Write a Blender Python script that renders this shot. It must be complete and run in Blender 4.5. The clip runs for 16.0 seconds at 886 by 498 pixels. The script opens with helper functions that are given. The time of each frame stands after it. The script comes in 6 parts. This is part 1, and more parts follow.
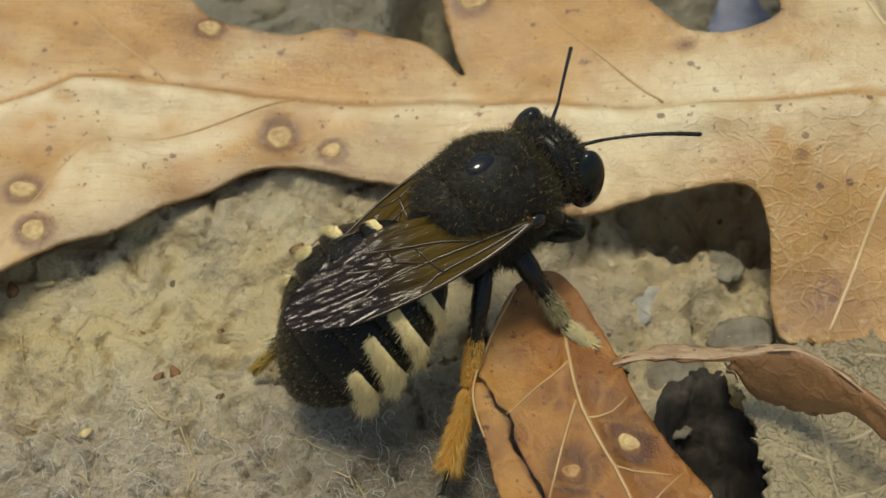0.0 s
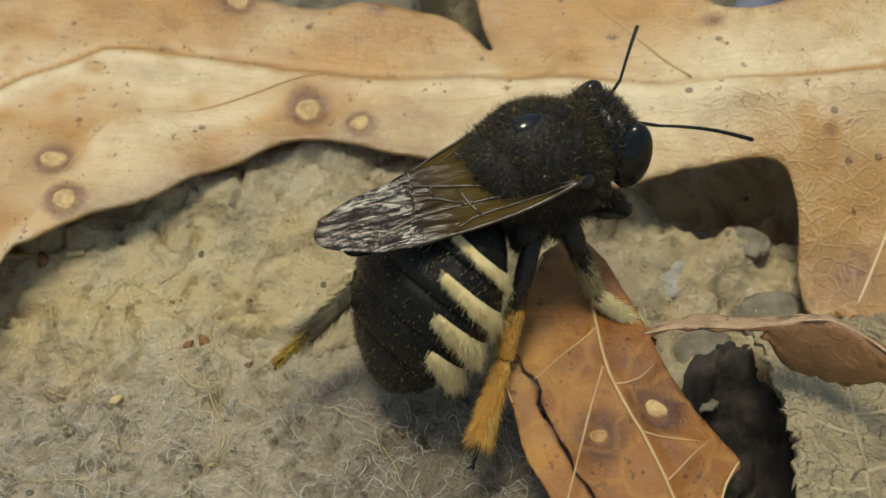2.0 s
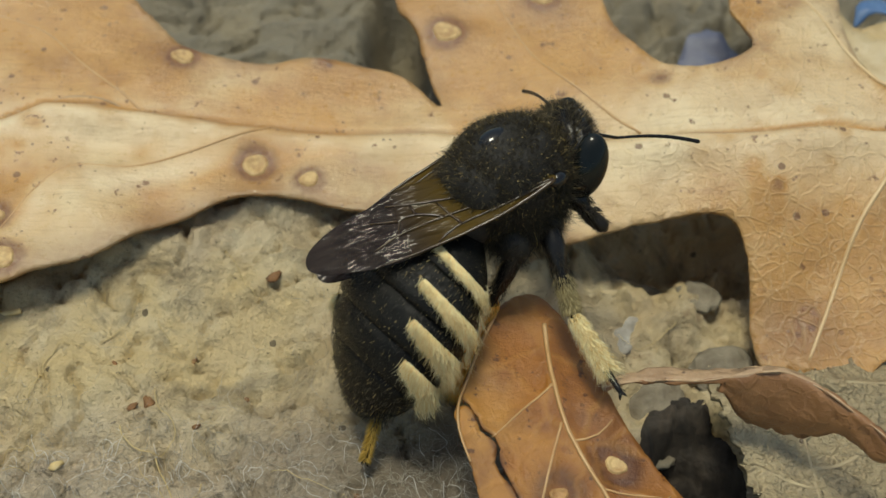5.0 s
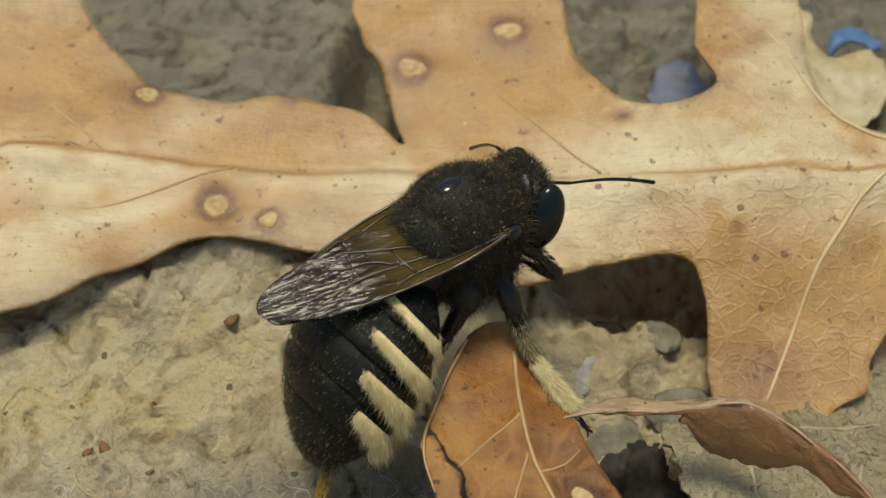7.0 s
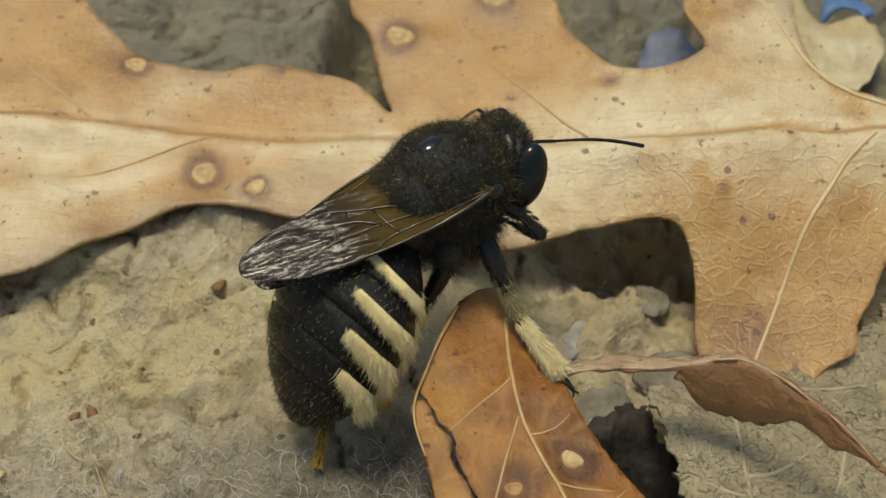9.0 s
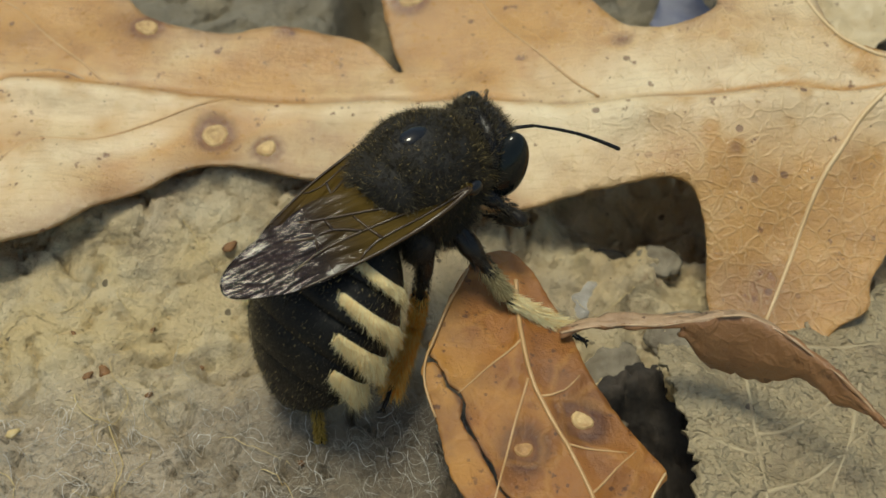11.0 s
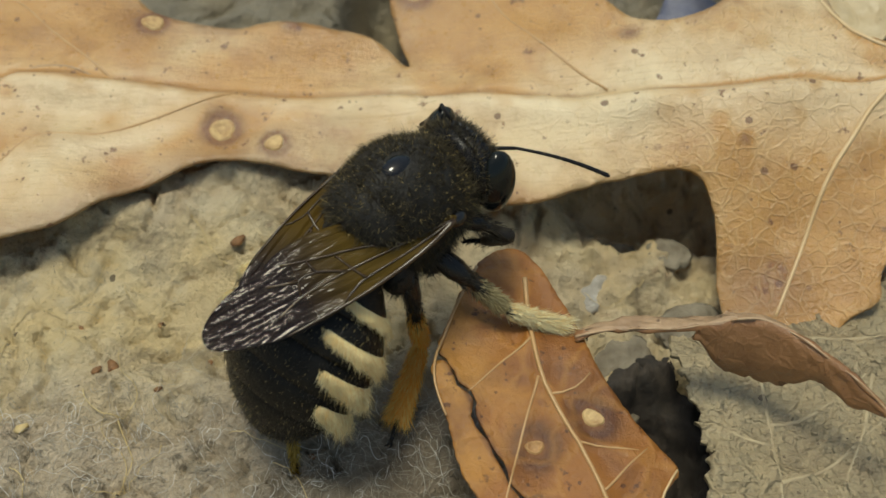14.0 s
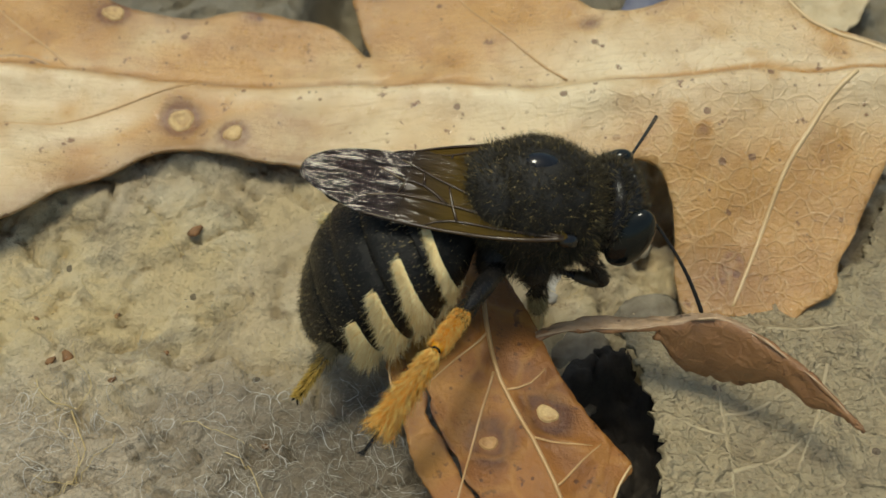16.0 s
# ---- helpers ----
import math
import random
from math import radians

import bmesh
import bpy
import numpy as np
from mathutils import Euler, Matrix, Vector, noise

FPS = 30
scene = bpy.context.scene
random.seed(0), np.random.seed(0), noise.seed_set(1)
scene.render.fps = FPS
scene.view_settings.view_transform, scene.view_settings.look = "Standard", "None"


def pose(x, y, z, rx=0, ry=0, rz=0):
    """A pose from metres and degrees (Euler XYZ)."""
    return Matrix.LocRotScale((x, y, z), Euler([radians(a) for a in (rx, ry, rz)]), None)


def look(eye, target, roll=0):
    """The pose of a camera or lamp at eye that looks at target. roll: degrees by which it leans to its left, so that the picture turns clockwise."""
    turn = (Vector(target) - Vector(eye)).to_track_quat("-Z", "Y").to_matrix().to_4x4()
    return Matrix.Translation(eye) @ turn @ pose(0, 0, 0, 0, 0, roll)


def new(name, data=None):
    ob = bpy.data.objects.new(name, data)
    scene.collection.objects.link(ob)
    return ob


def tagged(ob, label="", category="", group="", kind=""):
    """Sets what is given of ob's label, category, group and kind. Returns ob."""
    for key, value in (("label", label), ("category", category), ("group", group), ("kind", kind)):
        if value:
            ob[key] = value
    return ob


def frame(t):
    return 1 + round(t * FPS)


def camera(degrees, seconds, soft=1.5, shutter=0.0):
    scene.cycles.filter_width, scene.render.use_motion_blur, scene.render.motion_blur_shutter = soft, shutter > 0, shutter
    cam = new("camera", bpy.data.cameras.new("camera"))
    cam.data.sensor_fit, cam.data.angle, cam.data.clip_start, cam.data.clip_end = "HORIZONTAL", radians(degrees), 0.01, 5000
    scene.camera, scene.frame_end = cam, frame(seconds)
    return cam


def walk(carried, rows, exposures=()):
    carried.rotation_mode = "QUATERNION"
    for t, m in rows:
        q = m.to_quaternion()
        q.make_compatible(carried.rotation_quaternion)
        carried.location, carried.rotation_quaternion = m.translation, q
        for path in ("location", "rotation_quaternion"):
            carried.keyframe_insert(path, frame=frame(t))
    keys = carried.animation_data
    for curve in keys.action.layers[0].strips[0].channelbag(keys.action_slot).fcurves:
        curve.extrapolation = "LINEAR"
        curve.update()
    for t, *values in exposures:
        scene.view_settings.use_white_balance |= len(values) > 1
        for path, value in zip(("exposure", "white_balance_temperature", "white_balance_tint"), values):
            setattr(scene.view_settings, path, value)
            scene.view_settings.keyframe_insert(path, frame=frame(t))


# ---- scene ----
cam = camera(42, 16.0)
CAMERA_ROWS = [
    (0, pose(-0.00172, -0.03024, 0.03628, 38.022, 0.996, 1.241)),
    (0.5, pose(-0.00205, -0.03029, 0.03643, 38.227, 1.549, 1.919)),
    (1, pose(-0.00157, -0.03046, 0.03657, 37.136, 2.499, 2.343)),
    (1.5, pose(-0.00224, -0.03114, 0.03593, 37.375, 1.625, 2.081)),
    (2, pose(-0.00234, -0.03109, 0.03580, 37.877, 1.207, 1.895)),
    (2.5, pose(-0.00243, -0.03098, 0.03578, 38.172, 1.365, 1.881)),
    (3, pose(-0.00282, -0.03158, 0.03515, 38.861, 1.143, 1.622)),
    (3.5, pose(-0.00314, -0.03179, 0.03488, 38.681, 1.065, 1.531)),
    (4, pose(-0.00299, -0.03172, 0.03493, 38.621, 0.857, 1.205)),
    (4.5, pose(-0.00291, -0.03136, 0.03508, 38.648, -0.082, 0.514)),
    (5, pose(-0.00358, -0.03084, 0.03511, 40.984, -1.681, -0.817)),
    (7.5, pose(-0.00074, -0.02930, 0.03682, 40.317, -0.584, 0.029)),
    (8, pose(-0.00074, -0.02965, 0.03647, 40.344, -0.493, -0.064)),
    (8.5, pose(-0.00047, -0.02983, 0.03633, 40.526, -0.536, -0.302)),
    (9, pose(0.00000, -0.03021, 0.03600, 39.995, -0.002, -0.002)),
    (11.5, pose(0.00053, -0.03054, 0.03569, 38.274, 1.057, 0.564)),
    (12, pose(0.00048, -0.03073, 0.03561, 37.978, 1.079, 0.524)),
    (12.5, pose(0.00035, -0.03140, 0.03508, 38.145, 1.377, 0.543)),
    (13, pose(0.00062, -0.03097, 0.03539, 37.959, 1.701, 0.833)),
    (13.5, pose(0.00074, -0.03046, 0.03568, 37.791, 1.578, 0.823)),
    (14, pose(-0.00001, -0.03087, 0.03520, 38.990, 1.026, 0.239)),
    (14.5, pose(-0.00052, -0.03119, 0.03499, 38.579, 1.349, 0.459)),
    (15, pose(-0.00022, -0.03096, 0.03529, 37.867, 0.932, 0.764)),
    (15.5, pose(0.00082, -0.03066, 0.03542, 37.946, 1.098, 0.559)),
    (16, pose(0.00139, -0.03099, 0.03500, 38.784, 0.806, 0.056)),
]
walk(cam, CAMERA_ROWS, exposures=[(0, -0.06, 7100, -3), (16, -0.06, 7100, -3)])
cam.data.dof.use_dof = True
cam.data.dof.focus_distance, cam.data.dof.aperture_fstop = 0.0388, 120

# ---- world and light: soft overcast daylight from above ----
world = bpy.data.worlds.new("world")
scene.world = world
world.use_nodes = True
wn = world.node_tree
sky = wn.nodes.new("ShaderNodeTexSky")
sky.sky_type = "NISHITA"
sky.sun_disc = False
sky.sun_elevation, sky.sun_rotation = radians(82), radians(-45)
sky.dust_density = 2.5
wn.links.new(sky.outputs[0], wn.nodes["Background"].inputs[0])
wn.nodes["Background"].inputs[1].default_value = 0.125
sun = new("sun", bpy.data.lights.new("sun", "SUN"))
sun.data.energy, sun.data.angle, sun.data.color = 2.25, radians(16), (1.0, 0.95, 0.88)
sun.matrix_world = look((-0.10, 0.10, 1.0), (0, 0, 0))

# ---- building helpers: all lengths below in millimetres ----
MM = 0.001
from mathutils.geometry import delaunay_2d_cdt


def mesh_from(name, verts, faces, material=None, smooth=True, attrs=None, mats=None, face_mats=None):
    me = bpy.data.meshes.new(name)
    me.from_pydata([(v[0] * MM, v[1] * MM, v[2] * MM) for v in verts], [], faces)
    for m in (mats or [material]):
        me.materials.append(m)
    if face_mats is not None:
        me.polygons.foreach_set("material_index", face_mats)
    if smooth:
        me.polygons.foreach_set("use_smooth", [True] * len(me.polygons))
    for key, values in (attrs or {}).items():
        a = me.attributes.new(key, "FLOAT", "POINT")
        a.data.foreach_set("value", values)
    me.update()
    return me


class Build:
    """Collects verts (mm) and faces for one mesh, with several materials."""

    def __init__(self):
        self.v, self.f, self.m = [], [], []

    def add(self, verts, faces, mat=0):
        o = len(self.v)
        self.v += [tuple(v) for v in verts]
        self.f += [tuple(i + o for i in f) for f in faces]
        self.m += [mat] * len(faces)

    def ellipsoid(self, c, r, rot=None, seg=24, rings=14, mat=0, bump=0.0):
        vs, fs = [], []
        rot = rot or Matrix.Identity(3)
        for i in range(rings + 1):
            th = math.pi * i / rings
            for j in range(seg):
                ph = 2 * math.pi * j / seg
                d = Vector((math.sin(th) * math.cos(ph), math.sin(th) * math.sin(ph), math.cos(th)))
                k = 1 + bump * noise.noise(d * 2.3 + Vector(c))
                p = rot @ Vector((d.x * r[0] * k, d.y * r[1] * k, d.z * r[2] * k)) + Vector(c)
                vs.append(p)
        for i in range(rings):
            for j in range(seg):
                a, b = i * seg + j, i * seg + (j + 1) % seg
                fs.append((a, a + seg, b + seg, b))
        self.add(vs, fs, mat)

    def tube(self, pts, radii, seg=8, mat=0, flat=1.0, up=(0, 0, 1)):
        pts = [Vector(p) for p in pts]
        n = len(pts)
        vs, fs = [], []
        for i, p in enumerate(pts):
            d = (pts[min(i + 1, n - 1)] - pts[max(i - 1, 0)]).normalized()
            u = Vector(up)
            s = d.cross(u)
            if s.length < 1e-3:
                s = d.cross(Vector((1, 0.2, 0)))
            s.normalize()
            w = s.cross(d).normalized()
            r = radii[i] if hasattr(radii, "__len__") else radii
            for j in range(seg):
                a = 2 * math.pi * j / seg
                vs.append(p + s * (math.cos(a) * r) + w * (math.sin(a) * r * flat))
        for i in range(n - 1):
            for j in range(seg):
                a, b = i * seg + j, i * seg + (j + 1) % seg
                fs.append((a, b, b + seg, a + seg))
        fs.append(tuple(range(seg))[::-1])
        fs.append(tuple((n - 1) * seg + j for j in range(seg)))
        self.add(vs, fs, mat)

    def hair(self, base, direction, length, r=0.02, bend=None, mat=0):
        b, d = Vector(base), Vector(direction).normalized()
        s = d.orthogonal().normalized()
        w = d.cross(s)
        bend = Vector(bend) if bend else Vector((0, 0, 0))
        mid = b + d * (length * 0.55) + bend * (length * 0.1)
        tip = b + d * length + bend * (length * 0.4)
        vs = [b + s * r, b - s * (r * 0.5) + w * (r * 0.87), b - s * (r * 0.5) - w * (r * 0.87)]
        vs += [mid + (v - b) * 0.75 for v in vs] + [tip]
        fs = [(0, 1, 4, 3), (1, 2, 5, 4), (2, 0, 3, 5), (3, 4, 6), (4, 5, 6), (5, 3, 6)]
        self.add(vs, fs, mat)

    def fur(self, base, way, length, r, bend=0.5, mats=None, seed=1):
        """Many tapered, slightly bent hairs at once."""
        rng = np.random.RandomState(seed)
        n = len(base)
        d = way / np.linalg.norm(way, axis=1)[:, None]
        s = np.cross(d, np.array([0.31, 0.52, 0.79]))
        s /= np.linalg.norm(s, axis=1)[:, None] + 1e-9
        w = np.cross(d, s)
        k = rng.normal(0, 1, (n, 3)) * bend
        length = np.asarray(length)[:, None] * np.ones((n, 1))
        r = np.asarray(r).reshape(-1, 1)
        ring = np.stack([s * r, s * (-0.5 * r) + w * (0.87 * r), s * (-0.5 * r) - w * (0.87 * r)], 1)
        mid = base + d * length * 0.55 + k * length * 0.1
        tip = base + d * length + k * length * 0.4
        v = np.concatenate([base[:, None] + ring, mid[:, None] + ring * 0.75, tip[:, None]], 1).reshape(-1, 3)
        o = (np.arange(n) * 7 + len(self.v))[:, None, None]
        quads = (o + np.array([(0, 1, 4, 3), (1, 2, 5, 4), (2, 0, 3, 5)])).reshape(n, -1)
        tris = (o + np.array([(3, 4, 6), (4, 5, 6), (5, 3, 6)])).reshape(n, -1)
        self.v += [tuple(p) for p in v.tolist()]
        for q, t, m in zip(quads.tolist(), tris.tolist(), (mats if mats is not None else np.zeros(n, int)).tolist()):
            self.f += [tuple(q[0:4]), tuple(q[4:8]), tuple(q[8:12]), tuple(t[0:3]), tuple(t[3:6]), tuple(t[6:9])]
            self.m += [m] * 6

    def mesh(self, name, *mats, smooth=True):
        return mesh_from(name, self.v, self.f, smooth=smooth, mats=list(mats), face_mats=self.m)


def part(name, data, parent, label=""):
    ob = new(name, data)
    ob.parent = parent
    if label:
        tagged(ob, label)
    return ob


def thing(name, label, category, group="", kind="", data=None):
    return tagged(new(name, data), label, category, group, kind)


def heights(ctrl):
    """A smooth height field through (x, y, z) control places."""
    c = np.array(ctrl, float)
    n = len(c)
    d = np.hypot(c[:, None, 0] - c[None, :, 0], c[:, None, 1] - c[None, :, 1])
    a = np.zeros((n + 3, n + 3))
    a[:n, :n], a[:n, n], a[:n, n + 1:] = d - 0.8 * np.eye(n), 1, c[:, :2]
    a[n, :n], a[n + 1:, :n] = 1, c[:, :2].T
    w = np.linalg.solve(a, np.r_[c[:, 2], 0, 0, 0])

    def f(x, y):
        r = np.sqrt((x[:, None] - c[:, 0]) ** 2 + (y[:, None] - c[:, 1]) ** 2 + 0.3)
        return r @ w[:n] + w[n] + w[n + 1] * x + w[n + 2] * y
    return f


def wave(x, y, size, seed, octaves=3):
    """Smooth random relief, about -1 to 1, from sums of tilted waves."""
    rng = np.random.RandomState(seed)
    out = np.zeros_like(x, dtype=float)
    for o in range(octaves):
        for _ in range(7):
            a, p = rng.uniform(0, 2 * math.pi, 2)
            k = 2 * math.pi / size * 1.9 ** o * rng.uniform(0.6, 1.5)
            out += np.sin((x * math.cos(a) + y * math.sin(a)) * k + p) * 0.55 ** o / 3.0
    return out


def spline(points, step=0.3, closed=False):
    """Points along a smooth curve through the given places."""
    p = [Vector(q).to_3d() for q in points]
    n = len(p)
    out = []
    for i in range(n if closed else n - 1):
        a = p[(i - 1) % n] if closed or i else p[0]
        b, c = p[i], p[(i + 1) % n]
        d = p[(i + 2) % n] if closed or i + 2 < n else p[-1]
        k = max(1, int((c - b).length / step))
        for j in range(k):
            t = j / k
            out.append(0.5 * ((2 * b) + (c - a) * t + (2 * a - 5 * b + 4 * c - d) * t ** 2 + (3 * b - a - 3 * c + d) * t ** 3))
    if not closed:
        out.append(p[-1])
    return out


def inside(px, py, poly):
    x0, y0 = poly[:, 0], poly[:, 1]
    x1, y1 = np.roll(x0, -1), np.roll(y0, -1)
    hit = ((y0[None] > py[:, None]) != (y1[None] > py[:, None])) & (
        px[:, None] < (x1 - x0)[None] * (py[:, None] - y0[None]) / ((y1 - y0)[None] + 1e-12) + x0[None])
    return hit.sum(1) % 2 == 1


def to_lines(px, py, lines):
    """Distance from each place to the nearest of the polylines."""
    best = np.full(len(px), 1e9)
    for line in lines:
        q = np.array([(p[0], p[1]) for p in line])
        for a, b in zip(q[:-1], q[1:]):
            ab = b - a
            t = np.clip(((px - a[0]) * ab[0] + (py - a[1]) * ab[1]) / (ab @ ab + 1e-9), 0, 1)
            best = np.minimum(best, np.hypot(px - a[0] - t * ab[0], py - a[1] - t * ab[1]))
    return best


def leaf_blade(name, outline, zf, material, res=0.25, thick=0.14, ragged=0.05, seed=1, stain=None):
    """A leaf blade with thickness: its outline in plan, lifted to the heights zf(x, y)."""
    ring = spline(outline, res * 1.1, True)
    rng = random.Random(seed)
    ring = [(p.x + rng.gauss(0, ragged), p.y + rng.gauss(0, ragged)) for p in ring]
    poly = np.array(ring)
    lo, hi = poly.min(0), poly.max(0)
    gx, gy = np.meshgrid(np.arange(lo[0], hi[0], res), np.arange(lo[1], hi[1], res * 0.87))
    gx = gx + (np.arange(gx.shape[0]) % 2)[:, None] * res * 0.5
    gx, gy = gx.ravel(), gy.ravel()
    keep = inside(gx, gy, poly)
    gx, gy = gx[keep], gy[keep]
    far = np.min(np.hypot(gx[:, None] - poly[None, ::1, 0], gy[:, None] - poly[None, ::1, 1]), 1) > res * 0.55
    gx, gy = gx[far], gy[far]
    n = len(ring)
    pts = [Vector(p) for p in ring] + [Vector((a, b)) for a, b in zip(gx, gy)]
    vs, _, faces, *_ = delaunay_2d_cdt(pts, [(i, (i + 1) % n) for i in range(n)], [], 1, 1e-5)
    x, y = np.array([v.x for v in vs]), np.array([v.y for v in vs])
    z = zf(x, y)
    m = len(vs)
    flip = [f if (vs[f[1]] - vs[f[0]]).cross(vs[f[2]] - vs[f[0]]) > 0 else f[::-1] for f in faces]
    used = {}
    for f in flip:
        for a, b in zip(f, (*f[1:], f[0])):
            used[(a, b)] = True
    rim = [(a, b) for a, b in used if (b, a) not in used]
    verts = list(zip(x, y, z)) + list(zip(x, y, z - thick))
    all_faces = [tuple(f) for f in flip] + [tuple(i + m for i in reversed(f)) for f in flip] + [(b, a, a + m, b + m) for a, b in rim]
    st = stain(x, y) if stain else np.zeros(m)
    return mesh_from(name, verts, all_faces, material, attrs={"stain": np.r_[st, st]})


def vein(name, line, zf, r0, r1, material, parent, lift=0.02):
    """A tapered vein that lies half sunk in its blade."""
    pts = spline([(p[0], p[1], 0) for p in line], 0.3)
    x, y = np.array([p.x for p in pts]), np.array([p.y for p in pts])
    z = zf(x, y)
    b = Build()
    n = len(pts)
    b.tube([(x[i], y[i], z[i] + lift) for i in range(n)], [r0 + (r1 - r0) * i / (n - 1) for i in range(n)], 6, flat=0.7)
    return part(name, b.mesh(name, material), parent)


def gall(x, y, r, zf, material, parent):
    """A small pale raised blister on a leaf."""
    b = Build()
    vs, fs = [], []
    rng = random.Random(int(x * 91 + y * 37))
    seg = 30
    p1, p2 = rng.uniform(0, 6), rng.uniform(0, 6)
    wob = [1 + 0.11 * math.sin(4 * math.pi * j / seg + p1) + 0.07 * math.sin(6 * math.pi * j / seg + p2) + rng.uniform(-0.03, 0.03) for j in range(seg)]
    for k, (q, h) in enumerate(((1.0, -0.03), (0.92, 0.05), (0.7, 0.085), (0.55, 0.03), (0.25, 0.035), (0.05, 0.04))):
        for j in range(seg):
            a = 2 * math.pi * j / seg
            px, py = x + r * q * wob[j] * math.cos(a), y + 0.85 * r * q * wob[j] * math.sin(a)
            vs.append((px, py, float(zf(np.array([px]), np.array([py]))[0]) + h + rng.uniform(-0.006, 0.006)))
    for k in range(5):
        for j in range(seg):
            a, c = k * seg + j, k * seg + (j + 1) % seg
            fs.append((a, c, c + seg, a + seg))
    fs.append(tuple(5 * seg + j for j in range(seg)))
    b.add(vs, fs)
    return part("gall", b.mesh("gall", material), parent, "pale round blister on the leaf")


# ---- materials ----
class Tools:
    pass


def material(name):
    m = bpy.data.materials.new(name)
    m.use_nodes = True
    nt = m.node_tree
    bsdf = nt.nodes["Principled BSDF"]

    def node(kind, ins=None, **settings):
        nd = nt.nodes.new("ShaderNode" + kind)
        for key, value in settings.items():
            if key == "blend":
                nd.data_type, nd.blend_type = "RGBA", value
            elif key == "op":
                nd.operation = value
            elif key == "feature":
                nd.feature = value
            elif key == "attribute":
                nd.attribute_name = value
        for key, value in (ins or {}).items():
            sock = nd.inputs[key]
            if isinstance(value, bpy.types.NodeSocket):
                nt.links.new(value, sock)
            else:
                sock.default_value = value
        return nd

    def coords(sx=1, sy=1, sz=1):
        tc = nt.nodes.new("ShaderNodeTexCoord")
        mp = node("Mapping", {"Vector": tc.outputs["Object"], "Scale": (1000 * sx, 1000 * sy, 1000 * sz)})
        return mp.outputs[0]

    def grain(scale, vec, detail=4.0, rough=0.55, distort=0.0):
        return node("TexNoise", {"Vector": vec, "Scale": scale, "Detail": detail, "Roughness": rough, "Distortion": distort}).outputs["Fac"]

    def ramp(fac, *stops):
        nd = node("ValToRGB", {"Fac": fac})
        el = nd.color_ramp.elements
        while len(el) < len(stops):
            el.new(0.5)
        for e, (pos, col) in zip(el, stops):
            e.position = pos
            e.color = (*col, 1) if hasattr(col, "__len__") else (col, col, col, 1)
        return nd.outputs[0]

    def mix(a, b, fac, blend="MIX"):
        nd = node("Mix", None, blend=blend)
        for key, value in (("A", a), ("B", b), ("Factor", fac)):
            sock = [s for s in nd.inputs if s.name == key and s.type == ("VALUE" if key == "Factor" else "RGBA")][0]
            if isinstance(value, bpy.types.NodeSocket):
                nt.links.new(value, sock)
            else:
                sock.default_value = (*value, 1) if hasattr(value, "__len__") else value
        return [s for s in nd.outputs if s.type == "RGBA"][0]

    def maths(op, a, b=0.0):
        nd = node("Math", None, op=op)
        for sock, value in zip(nd.inputs, (a, b)):
            if isinstance(value, bpy.types.NodeSocket):
                nt.links.new(value, sock)
            else:
                sock.default_value = value
        return nd.outputs[0]

    def relief(height, depth, strength=1.0, below=None):
        ins = {"Height": height, "Distance": depth * MM, "Strength": strength}
        if below:
            ins["Normal"] = below
        return node("Bump", ins).outputs[0]

    def put(**values):
        for key, value in values.items():
            sock = bsdf.inputs[key.replace("_", " ")]
            if isinstance(value, bpy.types.NodeSocket):
                nt.links.new(value, sock)
            else:
                sock.default_value = (*value, 1) if hasattr(value, "__len__") and len(value) == 3 else value
    k = Tools()
    k.node, k.coords, k.grain, k.ramp, k.mix, k.maths, k.relief, k.put, k.nt, k.bsdf = node, coords, grain, ramp, mix, maths, relief, put, nt, bsdf
    return m, k


